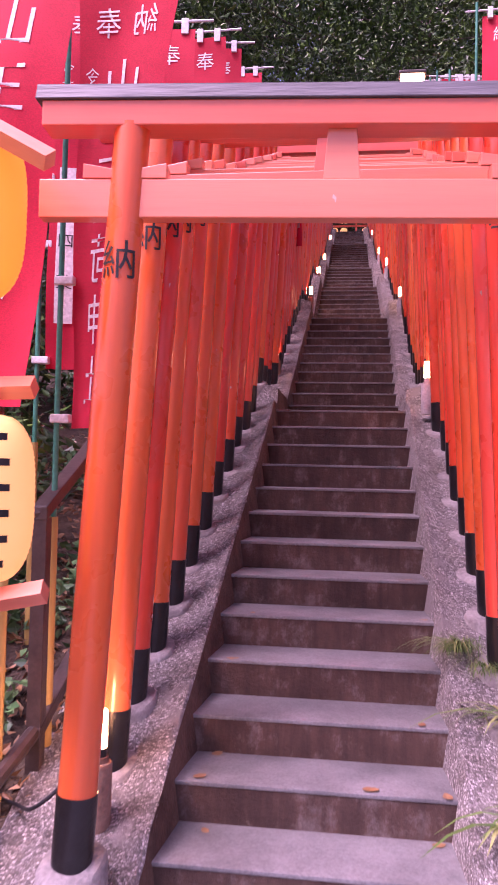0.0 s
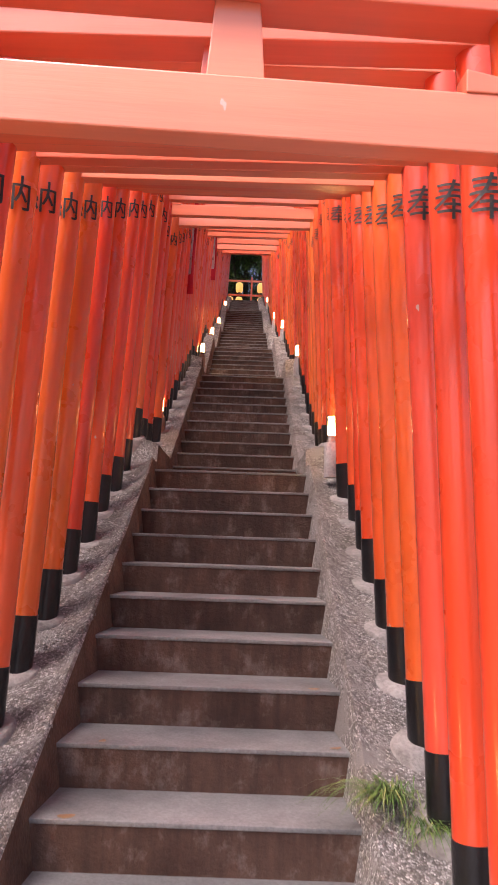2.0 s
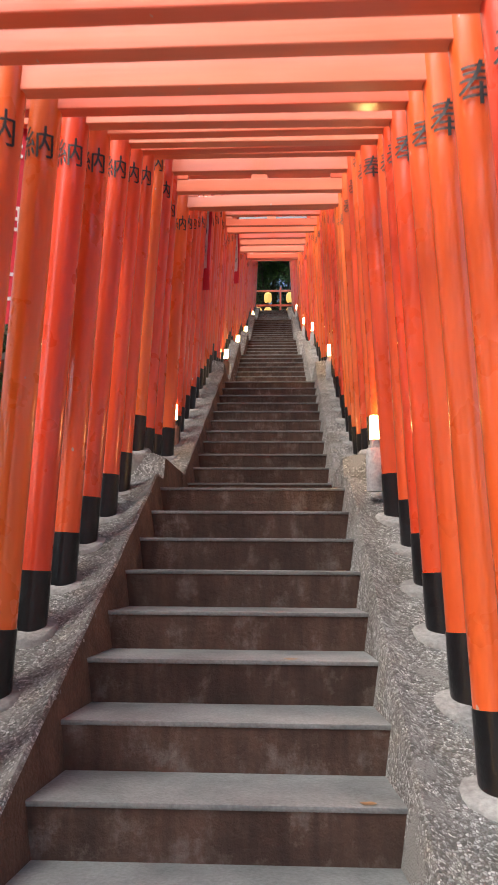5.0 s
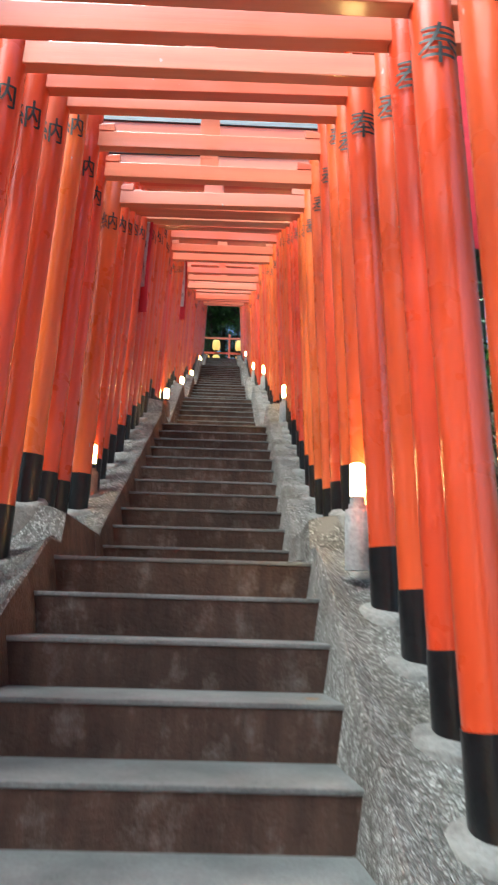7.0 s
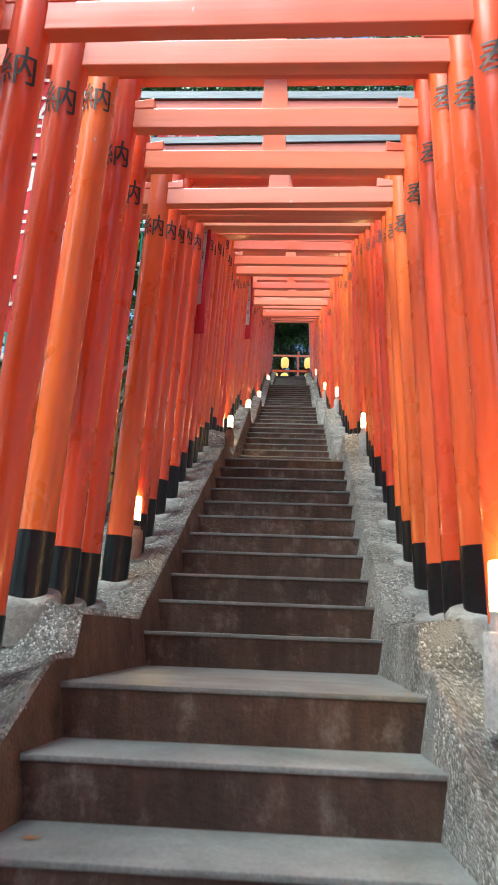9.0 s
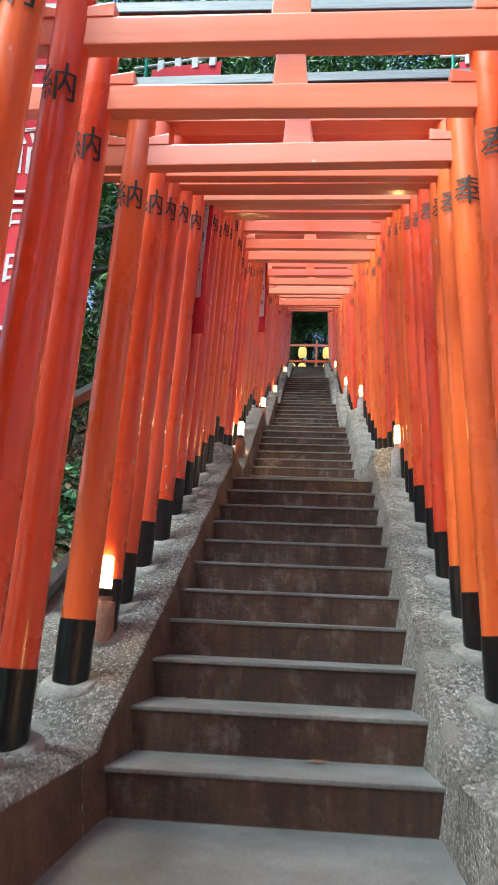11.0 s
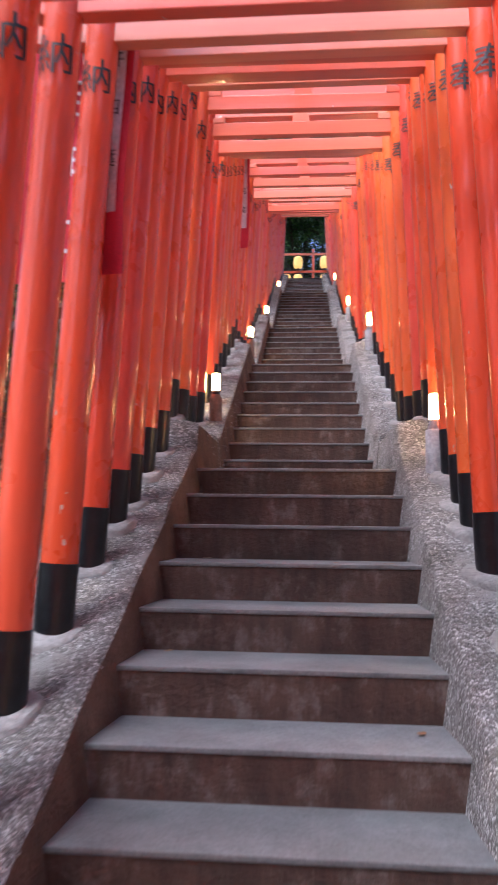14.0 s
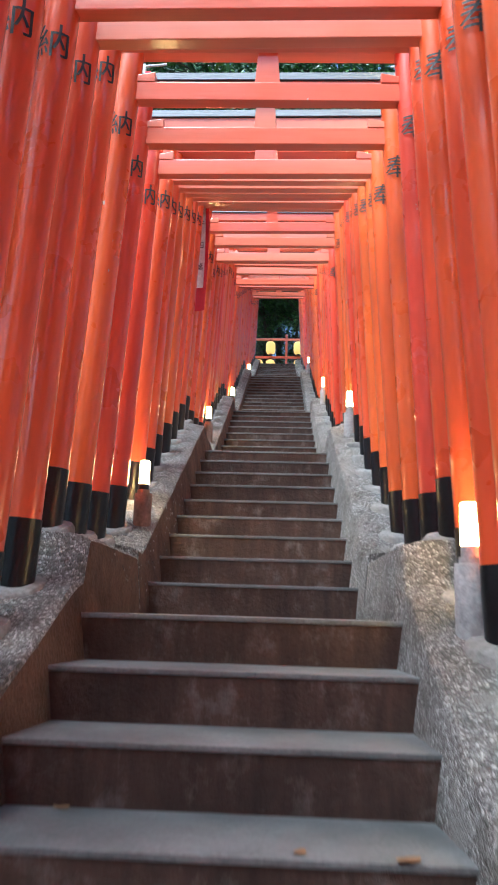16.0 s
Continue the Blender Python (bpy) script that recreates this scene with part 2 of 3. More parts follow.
def box(bm, x0, x1, y0, y1, z0, z1, bevel=0.0, taper=0.0):
    r = bmesh.ops.create_cube(bm, size=1)
    for v in r["verts"]:
        k = 1 + (taper if v.co.z < 0 else 0)
        v.co = Vector(((x0 + x1) / 2 + v.co.x * (x1 - x0) * k, (y0 + y1) / 2 + v.co.y * (y1 - y0), (z0 + z1) / 2 + v.co.z * (z1 - z0)))
    if bevel:
        es = list({e for v in r["verts"] for e in v.link_edges})
        bmesh.ops.bevel(bm, geom=es, offset=bevel, segments=2, affect="EDGES", profile=0.6)
    return bm


def tube(bm, a, b, r0, r1=None, n=12, cap=True, rings=1):
    """A tapered tube between two points."""
    a, b = Vector(a), Vector(b)
    r1 = r0 if r1 is None else r1
    q = (b - a).to_track_quat("Z", "Y")
    loops = []
    for i in range(rings + 1):
        f = i / rings
        loops.append([bm.verts.new(a.lerp(b, f) + q @ Vector((math.cos(t) * (r0 + (r1 - r0) * f), math.sin(t) * (r0 + (r1 - r0) * f), 0)))
                      for t in (2 * math.pi * k / n for k in range(n))])
    for u, v in zip(loops, loops[1:]):
        for k in range(n):
            bm.faces.new((u[k], u[(k + 1) % n], v[(k + 1) % n], v[k]))
    if cap:
        bm.faces.new(loops[0][::-1])
        bm.faces.new(loops[-1])
    return bm


def lathe(bm, profile, n=24):
    loops = [[bm.verts.new((r * math.cos(2 * math.pi * k / n), r * math.sin(2 * math.pi * k / n), z)) for k in range(n)] for r, z in profile]
    for u, v in zip(loops, loops[1:]):
        for k in range(n):
            bm.faces.new((u[k], u[(k + 1) % n], v[(k + 1) % n], v[k]))
    bm.faces.new(loops[0][::-1])
    bm.faces.new(loops[-1])
    return bm


def glyphs(body, size, depth=0.0):
    """The built-in font's outline of body, centred, as a bmesh in the xy plane."""
    cu = bpy.data.curves.new("writing", "FONT")
    cu.body, cu.size, cu.align_x, cu.align_y, cu.resolution_u = body, size, "CENTER", "CENTER", 2
    ob = bpy.data.objects.new("writing", cu)
    scene.collection.objects.link(ob)
    bpy.context.view_layer.update()
    me = bpy.data.meshes.new_from_object(ob.evaluated_get(bpy.context.evaluated_depsgraph_get()))
    bm = bmesh.new()
    bm.from_mesh(me)
    bpy.data.objects.remove(ob)
    bpy.data.curves.remove(cu)
    bpy.data.meshes.remove(me)
    if bm.verts:
        xs, ys = [v.co.x for v in bm.verts], [v.co.y for v in bm.verts]
        mid = Vector(((min(xs) + max(xs)) / 2, (min(ys) + max(ys)) / 2, 0))
        for v in bm.verts:
            v.co -= mid
    return bm


# ---- ground: one sheet over the hillside to the horizon ----
def hill(x, y):
    z = slope(y)
    side = max(0.0, abs(x) - 1.0)
    z += 0.10 * min(side, 6) * (1 if x < 0 else 1.3) * min(1.0, max(0.0, (y - 1) / 4))
    if abs(x) < 0.95:
        z -= 0.32
    elif abs(x) < 1.05:
        z -= 0.05
    if side > 0:
        z += 0.06 * noise.noise(Vector((x * 1.3, y * 1.3, 0))) + 0.02 * noise.noise(Vector((x * 6, y * 6, 3)))
    return z


gx = [-900, -200, -60, -25, -14, -9, -6.5, -5, -4, -3.2, -2.6, -2.1, -1.8, -1.55, -1.35, -1.25, -1.18, -1.1, -0.98, -0.9, 0, 0.8, 0.9, 1.0, 1.1, 1.25, 1.45, 1.7, 2.1, 2.6, 3.2, 4, 5, 7, 10, 15, 26, 60, 200, 900]
gy = [-900, -200, -60, -20, -8, -3] + [-1 + 0.3 * i for i in range(115)] + [35, 38, 42, 48, 60, 120, 300, 900]
ground_verts = [(x, y, hill(x, y) if abs(x) < 300 else hill(x / abs(x) * 30, y)) for y in gy for x in gx]
nx = len(gx)
ground_faces = [(j * nx + i, j * nx + i + 1, (j + 1) * nx + i + 1, (j + 1) * nx + i) for j in range(len(gy) - 1) for i in range(nx - 1)]
ground = raw("ground", ground_verts, ground_faces, M_SOIL)
for f in ground.data.polygons:
    f.use_smooth = True
tagged(ground, "brown soil hillside strewn with dead leaves", "ground", "", "structure")

# paved foot and head of the stairs
pave = thing("pavement", pose(0, 0, 0), "grey concrete paving at the foot of the stairs", "pavement", "", "structure")
b = bmesh.new()
box(b, -1.02, 1.6, -4, FLIGHTS[0][0] + 0.02, 0.28, FLIGHTS[0][1], 0.006)
part("slab", b, M_TREAD, pave)
pave_top = thing("pavement", pose(0, 0, 0), "grey paving at the head of the stairs", "pavement", "", "structure")
b = bmesh.new()
box(b, -5, 5, TOP_Y + 0.25, TOP_Y + 9, TOP_Z - 0.6, TOP_Z - 0.003, 0.006)
part("slab", b, M_TREAD, pave_top)

# ---- stairs ----
stairs = thing("stairs", pose(0, 0, 0), "worn grey concrete steps with stained, shade-darkened brown risers", "stairs", "", "structure")
shapes = {}
for fi, (y0, z0, n, r, d) in enumerate(FLIGHTS):
    for s in range(n):
        last = s == n - 1
        nxt = FLIGHTS[fi + 1][0] if fi + 1 < len(FLIGHTS) else TOP_Y + 0.26
        depth = (nxt - (y0 + d * s)) if last else d
        key = (round(depth, 3), r)
        if key not in shapes:
            b = bmesh.new()
            box(b, XL - 0.07, XR + 0.07, -0.004, depth + 0.03, -0.016, 0, 0.004)
            for v in b.verts:
                if v.co.y < 0.02:
                    v.co.z += 0.003 * noise.noise(Vector((v.co.x * 5, 0, 1)))
            c = bmesh.new()
            box(c, XL - 0.07, XR + 0.07, 0, 0.12, -r - 0.03, -0.016, 0)
            shapes[key] = (mesh_of("tread", b, M_TREAD, True), mesh_of("riser", c, M_RISER))
        at = pose(drift(y0 + d * s) + random.uniform(-0.004, 0.004), y0 + d * s, z0 + r * (s + 1) + random.uniform(-0.003, 0.003), 0, 0, random.uniform(-0.25, 0.25))
        share("tread", shapes[key][0], stairs, at)
        share("riser", shapes[key][1], stairs, at)


# ---- curbs on which the gates stand ----
def black_top(y):
    """Height at which a gate's black foot ends."""
    if y < 7.1:
        return 1.452 + 0.457 * (y - 4.3)
    if y < 8.1:
        return 2.865
    if y < 11.5:
        return 3.0 + 0.455 * (y - 8.38)
    if y < 12.6:
        return 4.56 + 0.04 * (y - 11.65)
    if y < 15.5:
        return 4.69 + 0.46 * (y - 12.85)
    if y < 16.5:
        return 5.87
    if y < 19.4:
        return 5.94 + 0.46 * (y - 16.65)
    if y < 20.4:
        return 7.22
    if y < 25.2:
        return 7.26 + 0.46 * (y - 20.5)
    if y < 26.2:
        return 9.44
    return 9.5 + 0.41 * (y - 26.3)


FOOT = 0.235



def curb(name, side, y0, y1, flat_from, label):
    """One sloping curb: inner face, rough top rising outwards, end faces; flat along the landing after flat_from."""
    verts, faces = [], []
    xi = XL if side < 0 else XR
    ys = [y0 + (y1 - y0) * i / max(2, round((y1 - y0) / 0.06)) for i in range(max(2, round((y1 - y0) / 0.06)) + 1)]
    cols = 9
    for y in ys:
        yy = min(y, flat_from)
        zo = max(black_top(min(y, flat_from + 0.25)) - FOOT + 0.012, nosing(yy + 0.02) + 0.025)
        zi = max(nosing(yy + 0.02) + 0.09, zo - 0.02)
        w = 0.006 * noise.noise(Vector((side, y * 3, 0)))
        xi = (XL if side < 0 else XR) + drift(y)
        ring = [(xi - side * 0.045 + w, y, nosing(y) - 0.4), (xi + side * 0.022 + w, y, zi - 0.012)]
        for k in range(cols):
            f = k / (cols - 1)
            x = xi + side * (0.034 + 0.51 * f)
            z = zi + (zo - zi) * min(1.0, f * 6) + 0.010 * noise.noise(Vector((x * 9, y * 9, side))) + 0.009 * noise.noise(Vector((x * 3, y * 2.5, 5 + side)))
            ring.append((x, y, z))
        ring.append((xi + side * 0.56, y, slope(y) - 0.5))
        verts += ring
    n = cols + 3
    for j in range(len(ys) - 1):
        for k in range(n - 1):
            a = j * n + k
            q = (a, a + n, a + n + 1, a + 1)
            faces.append(q if side > 0 else q[::-1])
    e = (len(ys) - 1) * n
    faces.append(tuple(range(n)) if side > 0 else tuple(range(n))[::-1])
    faces.append(tuple(range(e, e + n))[::-1] if side > 0 else tuple(range(e, e + n)))
    ob = raw(name, verts, faces, M_CURB)
    ob.data.materials.append(M_SIDE)
    for i, f in enumerate(ob.data.polygons):
        if side < 0 and i < (len(ys) - 1) * (n - 1) and i % (n - 1) == 0:
            f.material_index = 1
        f.use_smooth = i < (len(ys) - 1) * (n - 1)
    ob.data.set_sharp_from_angle(angle=radians(50))
    return tagged(ob, label, "curb", "stair curbs", "structure")


CURBS = [(2.4, 7.90, 6.86), (7.91, 12.5, 11.40), (12.51, 16.4, 15.33), (16.41, 20.25, 19.23), (20.26, 26.05, 25.03), (26.06, 32.5, 32.1)]
for i, (a, c, flat) in enumerate(CURBS):
    curb("wall_curb_west", -1, a, c, flat, "sloping stair curb of rough exposed pebble concrete, stained inner face")
    curb("wall_curb_east", 1, a, c, flat, "sloping stair curb of rough exposed pebble concrete")

# loose look of the pebbles that stand proud of the curbs
bpy.context.view_layer.update()
deps = bpy.context.evaluated_depsgraph_get()
PEB_V = [Vector((math.cos(a), math.sin(a), 0)) for a in (math.tau * k / 5 for k in range(5))]
pv, pf = [], []
rng = random.Random(4)
for i in range(18000):
    y = rng.uniform(2.4, 14)
    side = rng.choice((-1, 1))
    x = (XL if side < 0 else XR) + side * rng.uniform(0.02, 0.46)
    if noise.noise(Vector((x * 4, y * 4, 9))) < -0.12:
        continue
    hit, place, nrm, _, ob, _ = scene.ray_cast(deps, Vector((x, y, 14)), Vector((0, 0, -1)))
    if not hit or not ob.name.startswith("wall_curb"):
        continue
    q = nrm.to_track_quat("Z", "Y")
    s, turn, e = rng.uniform(0.0035, 0.0075), rng.uniform(0, 6.28), rng.uniform(0.55, 1)
    c0 = len(pv)
    for ring, hgt in ((1.0, -0.3), (0.62, 0.45)):
        for v in PEB_V:
            vx, vy = v.x * ring * s, v.y * ring * s * e
            pv.append(place + q @ Vector((vx * math.cos(turn) - vy * math.sin(turn), vx * math.sin(turn) + vy * math.cos(turn), hgt * s)))
    for k in range(5):
        pf.append((c0 + k, c0 + (k + 1) % 5, c0 + 5 + (k + 1) % 5, c0 + 5 + k))
    pf.append(tuple(range(c0 + 5, c0 + 10)))
tagged(raw("pebbles", pv, pf, M_PEBBLE), "small grey and white pebbles set in the curb", "pebbles", "", "stuff")


# ---- torii gates ----
POST_R = 0.0615
SPREAD = 0.735          # from the gate's middle to a post's middle at the black foot
LEAN = 0.049            # inward lean of a post, metres a metre
MID = -0.065


def bent_writing(body, size):
    """A character bent round a post, its middle facing the stairs' foot."""
    bm = glyphs(body, size)
    for k in range(-5, 6):
        bmesh.ops.bisect_plane(bm, geom=bm.verts[:] + bm.edges[:] + bm.faces[:], plane_co=(k * size * 0.1, 0, 0), plane_no=(1, 0, 0))
    r = POST_R + 0.0012
    for v in bm.verts:
        a = v.co.x / r
        v.co = Vector((r * math.sin(a), -r * math.cos(a), v.co.y))
    return bm


def build_gate(tie, tie_h, top, lean, spread=SPREAD, strut_x=0.0):
    """tie: under side of the tie beam over the black feet; tie_h: its height; top: under side of the lintel."""
    g = thing("torii_gate", pose(0, 0, 0), "vermilion wooden torii gate with black feet over the steps", "torii gate", "torii gates over the stairs")

    def px(side, z):
        return side * (spread - lean * z)

    for side in (-1, 1):
        b = bmesh.new()
        tube(b, (px(side, -0.002), 0, -0.002), (px(side, top), 0, top + 0.015), POST_R, POST_R * 0.93, 28, True, 6)
        post = part("post", b, M_POST, g, "", True)
        b = bmesh.new()
        tube(b, (px(side, -0.36), 0, -0.36), (px(side, 0), 0, 0), POST_R + 0.0035, POST_R + 0.0025, 28)
        part("foot", b, M_BLACK, post, "black painted foot", True)
        b = bmesh.new()
        x = px(side, -0.2)
        loops = []
        for rr, zz in ((0.118, -0.34), (0.114, -FOOT + 0.012), (0.103, -FOOT + 0.026), (0.06, -FOOT + 0.032)):
            loops.append([b.verts.new((x + rr * math.cos(t) * (1 + 0.12 * math.sin(2 * t + side)), rr * math.sin(t) * (1 + 0.1 * math.cos(3 * t)), zz + 0.30 * rr * math.sin(t))) for t in (math.tau * k / 18 for k in range(18))])
        for u, v in zip(loops, loops[1:]):
            for k in range(18):
                b.faces.new((u[k], u[(k + 1) % 18], v[(k + 1) % 18], v[k]))
        b.faces.new(loops[-1])
        part("mortar_collar", b, M_MORTAR, post, "grey mortar collar", True)
        w = part("writing", bent_writing("納" if side < 0 else "奉", 0.130), M_INK, post, "black brushed character")
        w.matrix_local = pose(px(side, tie - 0.14), 0, tie - 0.14)
        for out in (-1, 1):
            b = bmesh.new()
            x0 = px(side, tie) - side * out * (POST_R * 0.6)
            x1 = px(side, tie) - side * out * (POST_R + 0.072)
            box(b, min(x0, x1), max(x0, x1), -0.032, 0.032, tie + tie_h, tie + tie_h + 0.048, 0.003)
            for v in b.verts:
                if v.co.z > tie + tie_h + 0.03 and abs(v.co.x - x0) < 0.02:
                    v.co.z -= 0.016
            part("wedge", b, M_BEAM, g)
    b = bmesh.new()
    box(b, -0.91, 0.91, -0.029, 0.029, tie, tie + tie_h, 0.004)
    part("tie_beam", b, M_BEAM, g)
    b = bmesh.new()
    box(b, strut_x - 0.045, strut_x + 0.045, -0.023, 0.023, tie + tie_h, top, 0.003, 0.28)
    part("strut", b, M_BEAM, g)
    b = bmesh.new()
    box(b, -0.90, 0.90, -0.055, 0.055, top, top + 0.08, 0.004)
    part("lintel", b, M_BEAM, g)
    b = bmesh.new()
    box(b, -0.92, 0.92, -0.066, 0.066, top + 0.0805, top + 0.135, 0.004)
    for v in b.verts:
        if v.co.z > top + 0.11:
            v.co.y *= 0.75
    part("cap", b, M_CAP, g, "weathered dark grey cap board")
    return g


GATE_Y = [2.83, 3.31, 3.63, 3.96, 4.29, 4.66, 5.03, 5.42, 5.77, 6.13, 6.45, 6.8, 7.19, 7.53, 7.86, 8.39, 8.76, 9.02, 9.41, 9.79, 10.2, 10.52, 10.76, 11.04, 11.37, 11.66, 12.03, 12.42, 12.87, 13.3, 13.68]
rng = random.Random(11)
while GATE_Y[-1] < 31.6:
    GATE_Y.append(GATE_Y[-1] + (rng.uniform(0.31, 0.40) if all(abs(GATE_Y[-1] - c) > 0.2 for c in (16.3, 20.1, 25.9)) else 0.55))


def gate_pose(y):
    return pose(MID + drift(y) + rng.uniform(-0.008, 0.008), y, black_top(y) + rng.uniform(-0.012, 0.012), rng.uniform(-0.4, 0.4), rng.uniform(-0.35, 0.35), rng.uniform(-0.8, 0.8))


build_gate(1.797, 0.124, 2.082, 0.055, SPREAD, 0.045).matrix_world = pose(MID + 0.022, 2.85, 0.887, 0, 0, 4)
for y, tall in zip(GATE_Y[1:10], (0.14, 0.125, 0.105, 0.08, 0.06, 0.045, 0.035, 0.025, 0.012)):
    build_gate(1.775 + tall, 0.094, 2.03 + tall, LEAN, SPREAD + 0.028).matrix_world = gate_pose(y)
gate = build_gate(1.775, 0.092, 2.03, LEAN)
gate.matrix_world = gate_pose(GATE_Y[10])
for y in GATE_Y[11:]:
    copy_thing(gate, gate_pose(y))


# ---- small path lamps on short posts ----
def path_lamp(x, y, z_top, z_base, grey):
    """A glowing cylinder on a collar and a short post."""
    h = z_top - z_base
    t = thing("path_lamp", pose(x, y, z_base), ("glowing path lamp on a pale concrete post beside the steps" if grey else "glowing path lamp on a brown clay post beside the steps"), "lamp", "path lamps")
    b = bmesh.new()
    lathe(b, [(0.047, -0.06), (0.047, h - 0.183), (0.044, h - 0.178), (0.034, h - 0.177), (0.034, h - 0.158)], 24)
    part("post", b, M_POSTGREY if grey else M_POSTCLAY, t, "", True)
    b = bmesh.new()
    lathe(b, [(0.0275, h - 0.158), (0.0275, h - 0.127)], 20)
    part("collar", b, M_POSTGREY if grey else M_BLACK, t, "", True)
    b = bmesh.new()
    lathe(b, [(0.0275, h - 0.127), (0.0275, h - 0.006), (0.02, h)], 20)
    part("diffuser", b, M_LAMP, t, "warm glowing diffuser", True)
    return t


for x, y, zt, zb, grey in [(-0.80, 3.08, 1.06, 0.69, False), (0.592, 6.62, 2.775, 2.43, True), (-0.785, 8.70, 3.25, 2.88, False), (0.605, 11.13, 4.405, 4.06, True), (-0.70, 12.99, 4.86, 4.5, False)]:
    path_lamp(x, y, zt, zb, grey)
for x, y in [(0.605, 15.1), (-0.70, 16.85), (0.605, 19.0), (-0.70, 20.7), (0.605, 24.6), (-0.70, 26.5)]:
    path_lamp(x + drift(y), y, black_top(y) + 0.14, black_top(y) - 0.22, x > 0)


# ---- banners on green poles ----
def banner(x, y, z, width, height, turn, sway, mirror, seed, tag=False, shift=0.0, taper=0.0):
    """A red nobori: cloth on a pole with a cross bar; z is the cloth's lower edge."""
    rr = random.Random(seed)
    t = thing("banner", pose(x, y, z, 0, 0, turn), "red cloth banner with white writing on a green pole", "banner", "banners beside the stairs")
    ns, nv = 10, 26
    ph, amp = rr.uniform(0, 6), rr.uniform(0.012, 0.03)

    def cloth(u, v):
        """u across 0..1, v down 0..1"""
        fall = v * v
        return Vector((width * u * (1 - taper * v ** 0.6) - sway * fall * 0.3 + shift * v ** 0.7, amp * math.sin(5 * u + 3 * v + ph) * (0.3 + v) + sway * fall * u * 0.7 + 0.02 * math.sin(9 * v + ph), height * (1 - v)))

    verts = [cloth(i / ns, j / nv) for j in range(nv + 1) for i in range(ns + 1)]
    faces = [(j * (ns + 1) + i, j * (ns + 1) + i + 1, (j + 1) * (ns + 1) + i + 1, (j + 1) * (ns + 1) + i) for j in range(nv) for i in range(ns)]
    c = raw("cloth", [v + Vector((0, 0.0012, 0)) for v in verts] + [v - Vector((0, 0.0012, 0)) for v in verts],
            faces + [tuple(k + len(verts) for k in f[::-1]) for f in faces], M_FLAG, t)
    for f in c.data.polygons:
        f.use_smooth = True

    def printed(body, u, v, size, material, lift):
        g = glyphs(body, size)
        bmesh.ops.triangulate(g, faces=g.faces)
        for vert in g.verts:
            uu = u + (-1 if mirror else 1) * vert.co.x / width
            q = cloth(uu, v - vert.co.y / height)
            vert.co = q + Vector((0, -lift, 0))
        part("writing", g, material, c, "white printed character" if material is M_WHITE else "black printed character")

    for body, u, v, size in [("納", 0.30 if not mirror else 0.70, 0.085, 0.125), ("奉", 0.70 if not mirror else 0.30, 0.085, 0.125), ("山", 0.5, 0.22, 0.21), ("王", 0.5, 0.355, 0.21),
                             ("稲", 0.5, 0.49, 0.21), ("荷", 0.5, 0.625, 0.21), ("神", 0.5, 0.76, 0.21), ("社", 0.5, 0.895, 0.21), ("令", 0.86 if not mirror else 0.14, 0.2, 0.07), ("和", 0.86 if not mirror else 0.14, 0.25, 0.07)]:
        printed(body, u, v, size, M_WHITE, 0.004)
    if tag:
        v0 = len(verts)
        vs, fs = [], []
        for j in range(13):
            for i in (0, 1):
                vs.append(cloth(((0.08, 0.26) if mirror else (0.74, 0.94))[i], 0.46 + 0.42 * j / 12) + Vector((0, -0.006, 0)))
        fs = [(2 * j, 2 * j + 1, 2 * j + 3, 2 * j + 2) for j in range(12)]
        raw("name_strip", vs, fs, M_WHITE, c)
        for body, v in [("井", 0.55), ("四", 0.66), ("葉", 0.77)]:
            printed(body, 0.17 if mirror else 0.84, v, 0.075, M_INK, 0.009)
    b = bmesh.new()
    tube(b, (-0.045, 0, -1.05), (-0.045, 0, height + 0.1), 0.012, 0.011, 10)
    part("pole", b, M_GREENPOLE, t, "green pole", True)
    b = bmesh.new()
    tube(b, (-0.13, 0.005, height + 0.035), (width + 0.1, 0.005, height + 0.05), 0.008, 0.008, 8)
    part("cross_bar", b, M_PLASTIC, t, "white cross bar", True)
    for k in range(4):
        b = bmesh.new()
        u = (k + 0.5) / 4 * width
        box(b, u - 0.02, u + 0.02, -0.011, 0.018, height - 0.03, height + 0.058, 0.002)
        part("loop", b, M_PLASTIC, t)
    for zz in (0.02, height * 0.5, height * 0.32):
        b = bmesh.new()
        box(b, -0.068, 0.012, -0.02, 0.02, zz, zz + 0.035, 0.006)
        part("clip", b, M_PLASTIC, t)
    b = bmesh.new()
    tube(b, (-0.045, 0, -1.4), (-0.045, 0, -0.35), 0.019, 0.018, 10)
    part("socket", b, M_BAMBOO, t, "bamboo socket", True)
    return t


banner(-1.07, 3.4, 2.05, 0.45, 1.78, -3, 0.0, True, 2, False, 0.0, 0.5)
banner(-1.36, 3.1, 2.11, 0.45, 1.80, 0, 0.05, True, 3, False, -0.22)
banner(-1.39, 3.96, 2.36, 0.46, 1.78, 5, 0.03, True, 5, True)
rng = random.Random(21)
for k, y in enumerate([4.65, 5.5, 6.3, 7.3, 8.15, 10.0, 10.95, 12.15, 13.5, 15.3, 16.8, 18.4, 20.2, 22.5]):
    near = y in (10.0, 15.3)
    banner(-1.27 + drift(y) + (0.20 if near else rng.uniform(-0.06, 0.0)), y - 0.05, nosing(y) + 1.2, 0.46, 1.8, rng.uniform(-10, 10), 0.02, False, 30 + k, near)
for k, y in enumerate([6.65, 7.95, 9.2, 10.4, 12.25, 13.9, 16.0, 18.2]):
    banner(0.90 + drift(y) + rng.uniform(0, 0.08), y, nosing(y) + 1.4, 0.46, 1.8, rng.uniform(-10, 10), 0.03, False, 60 + k)

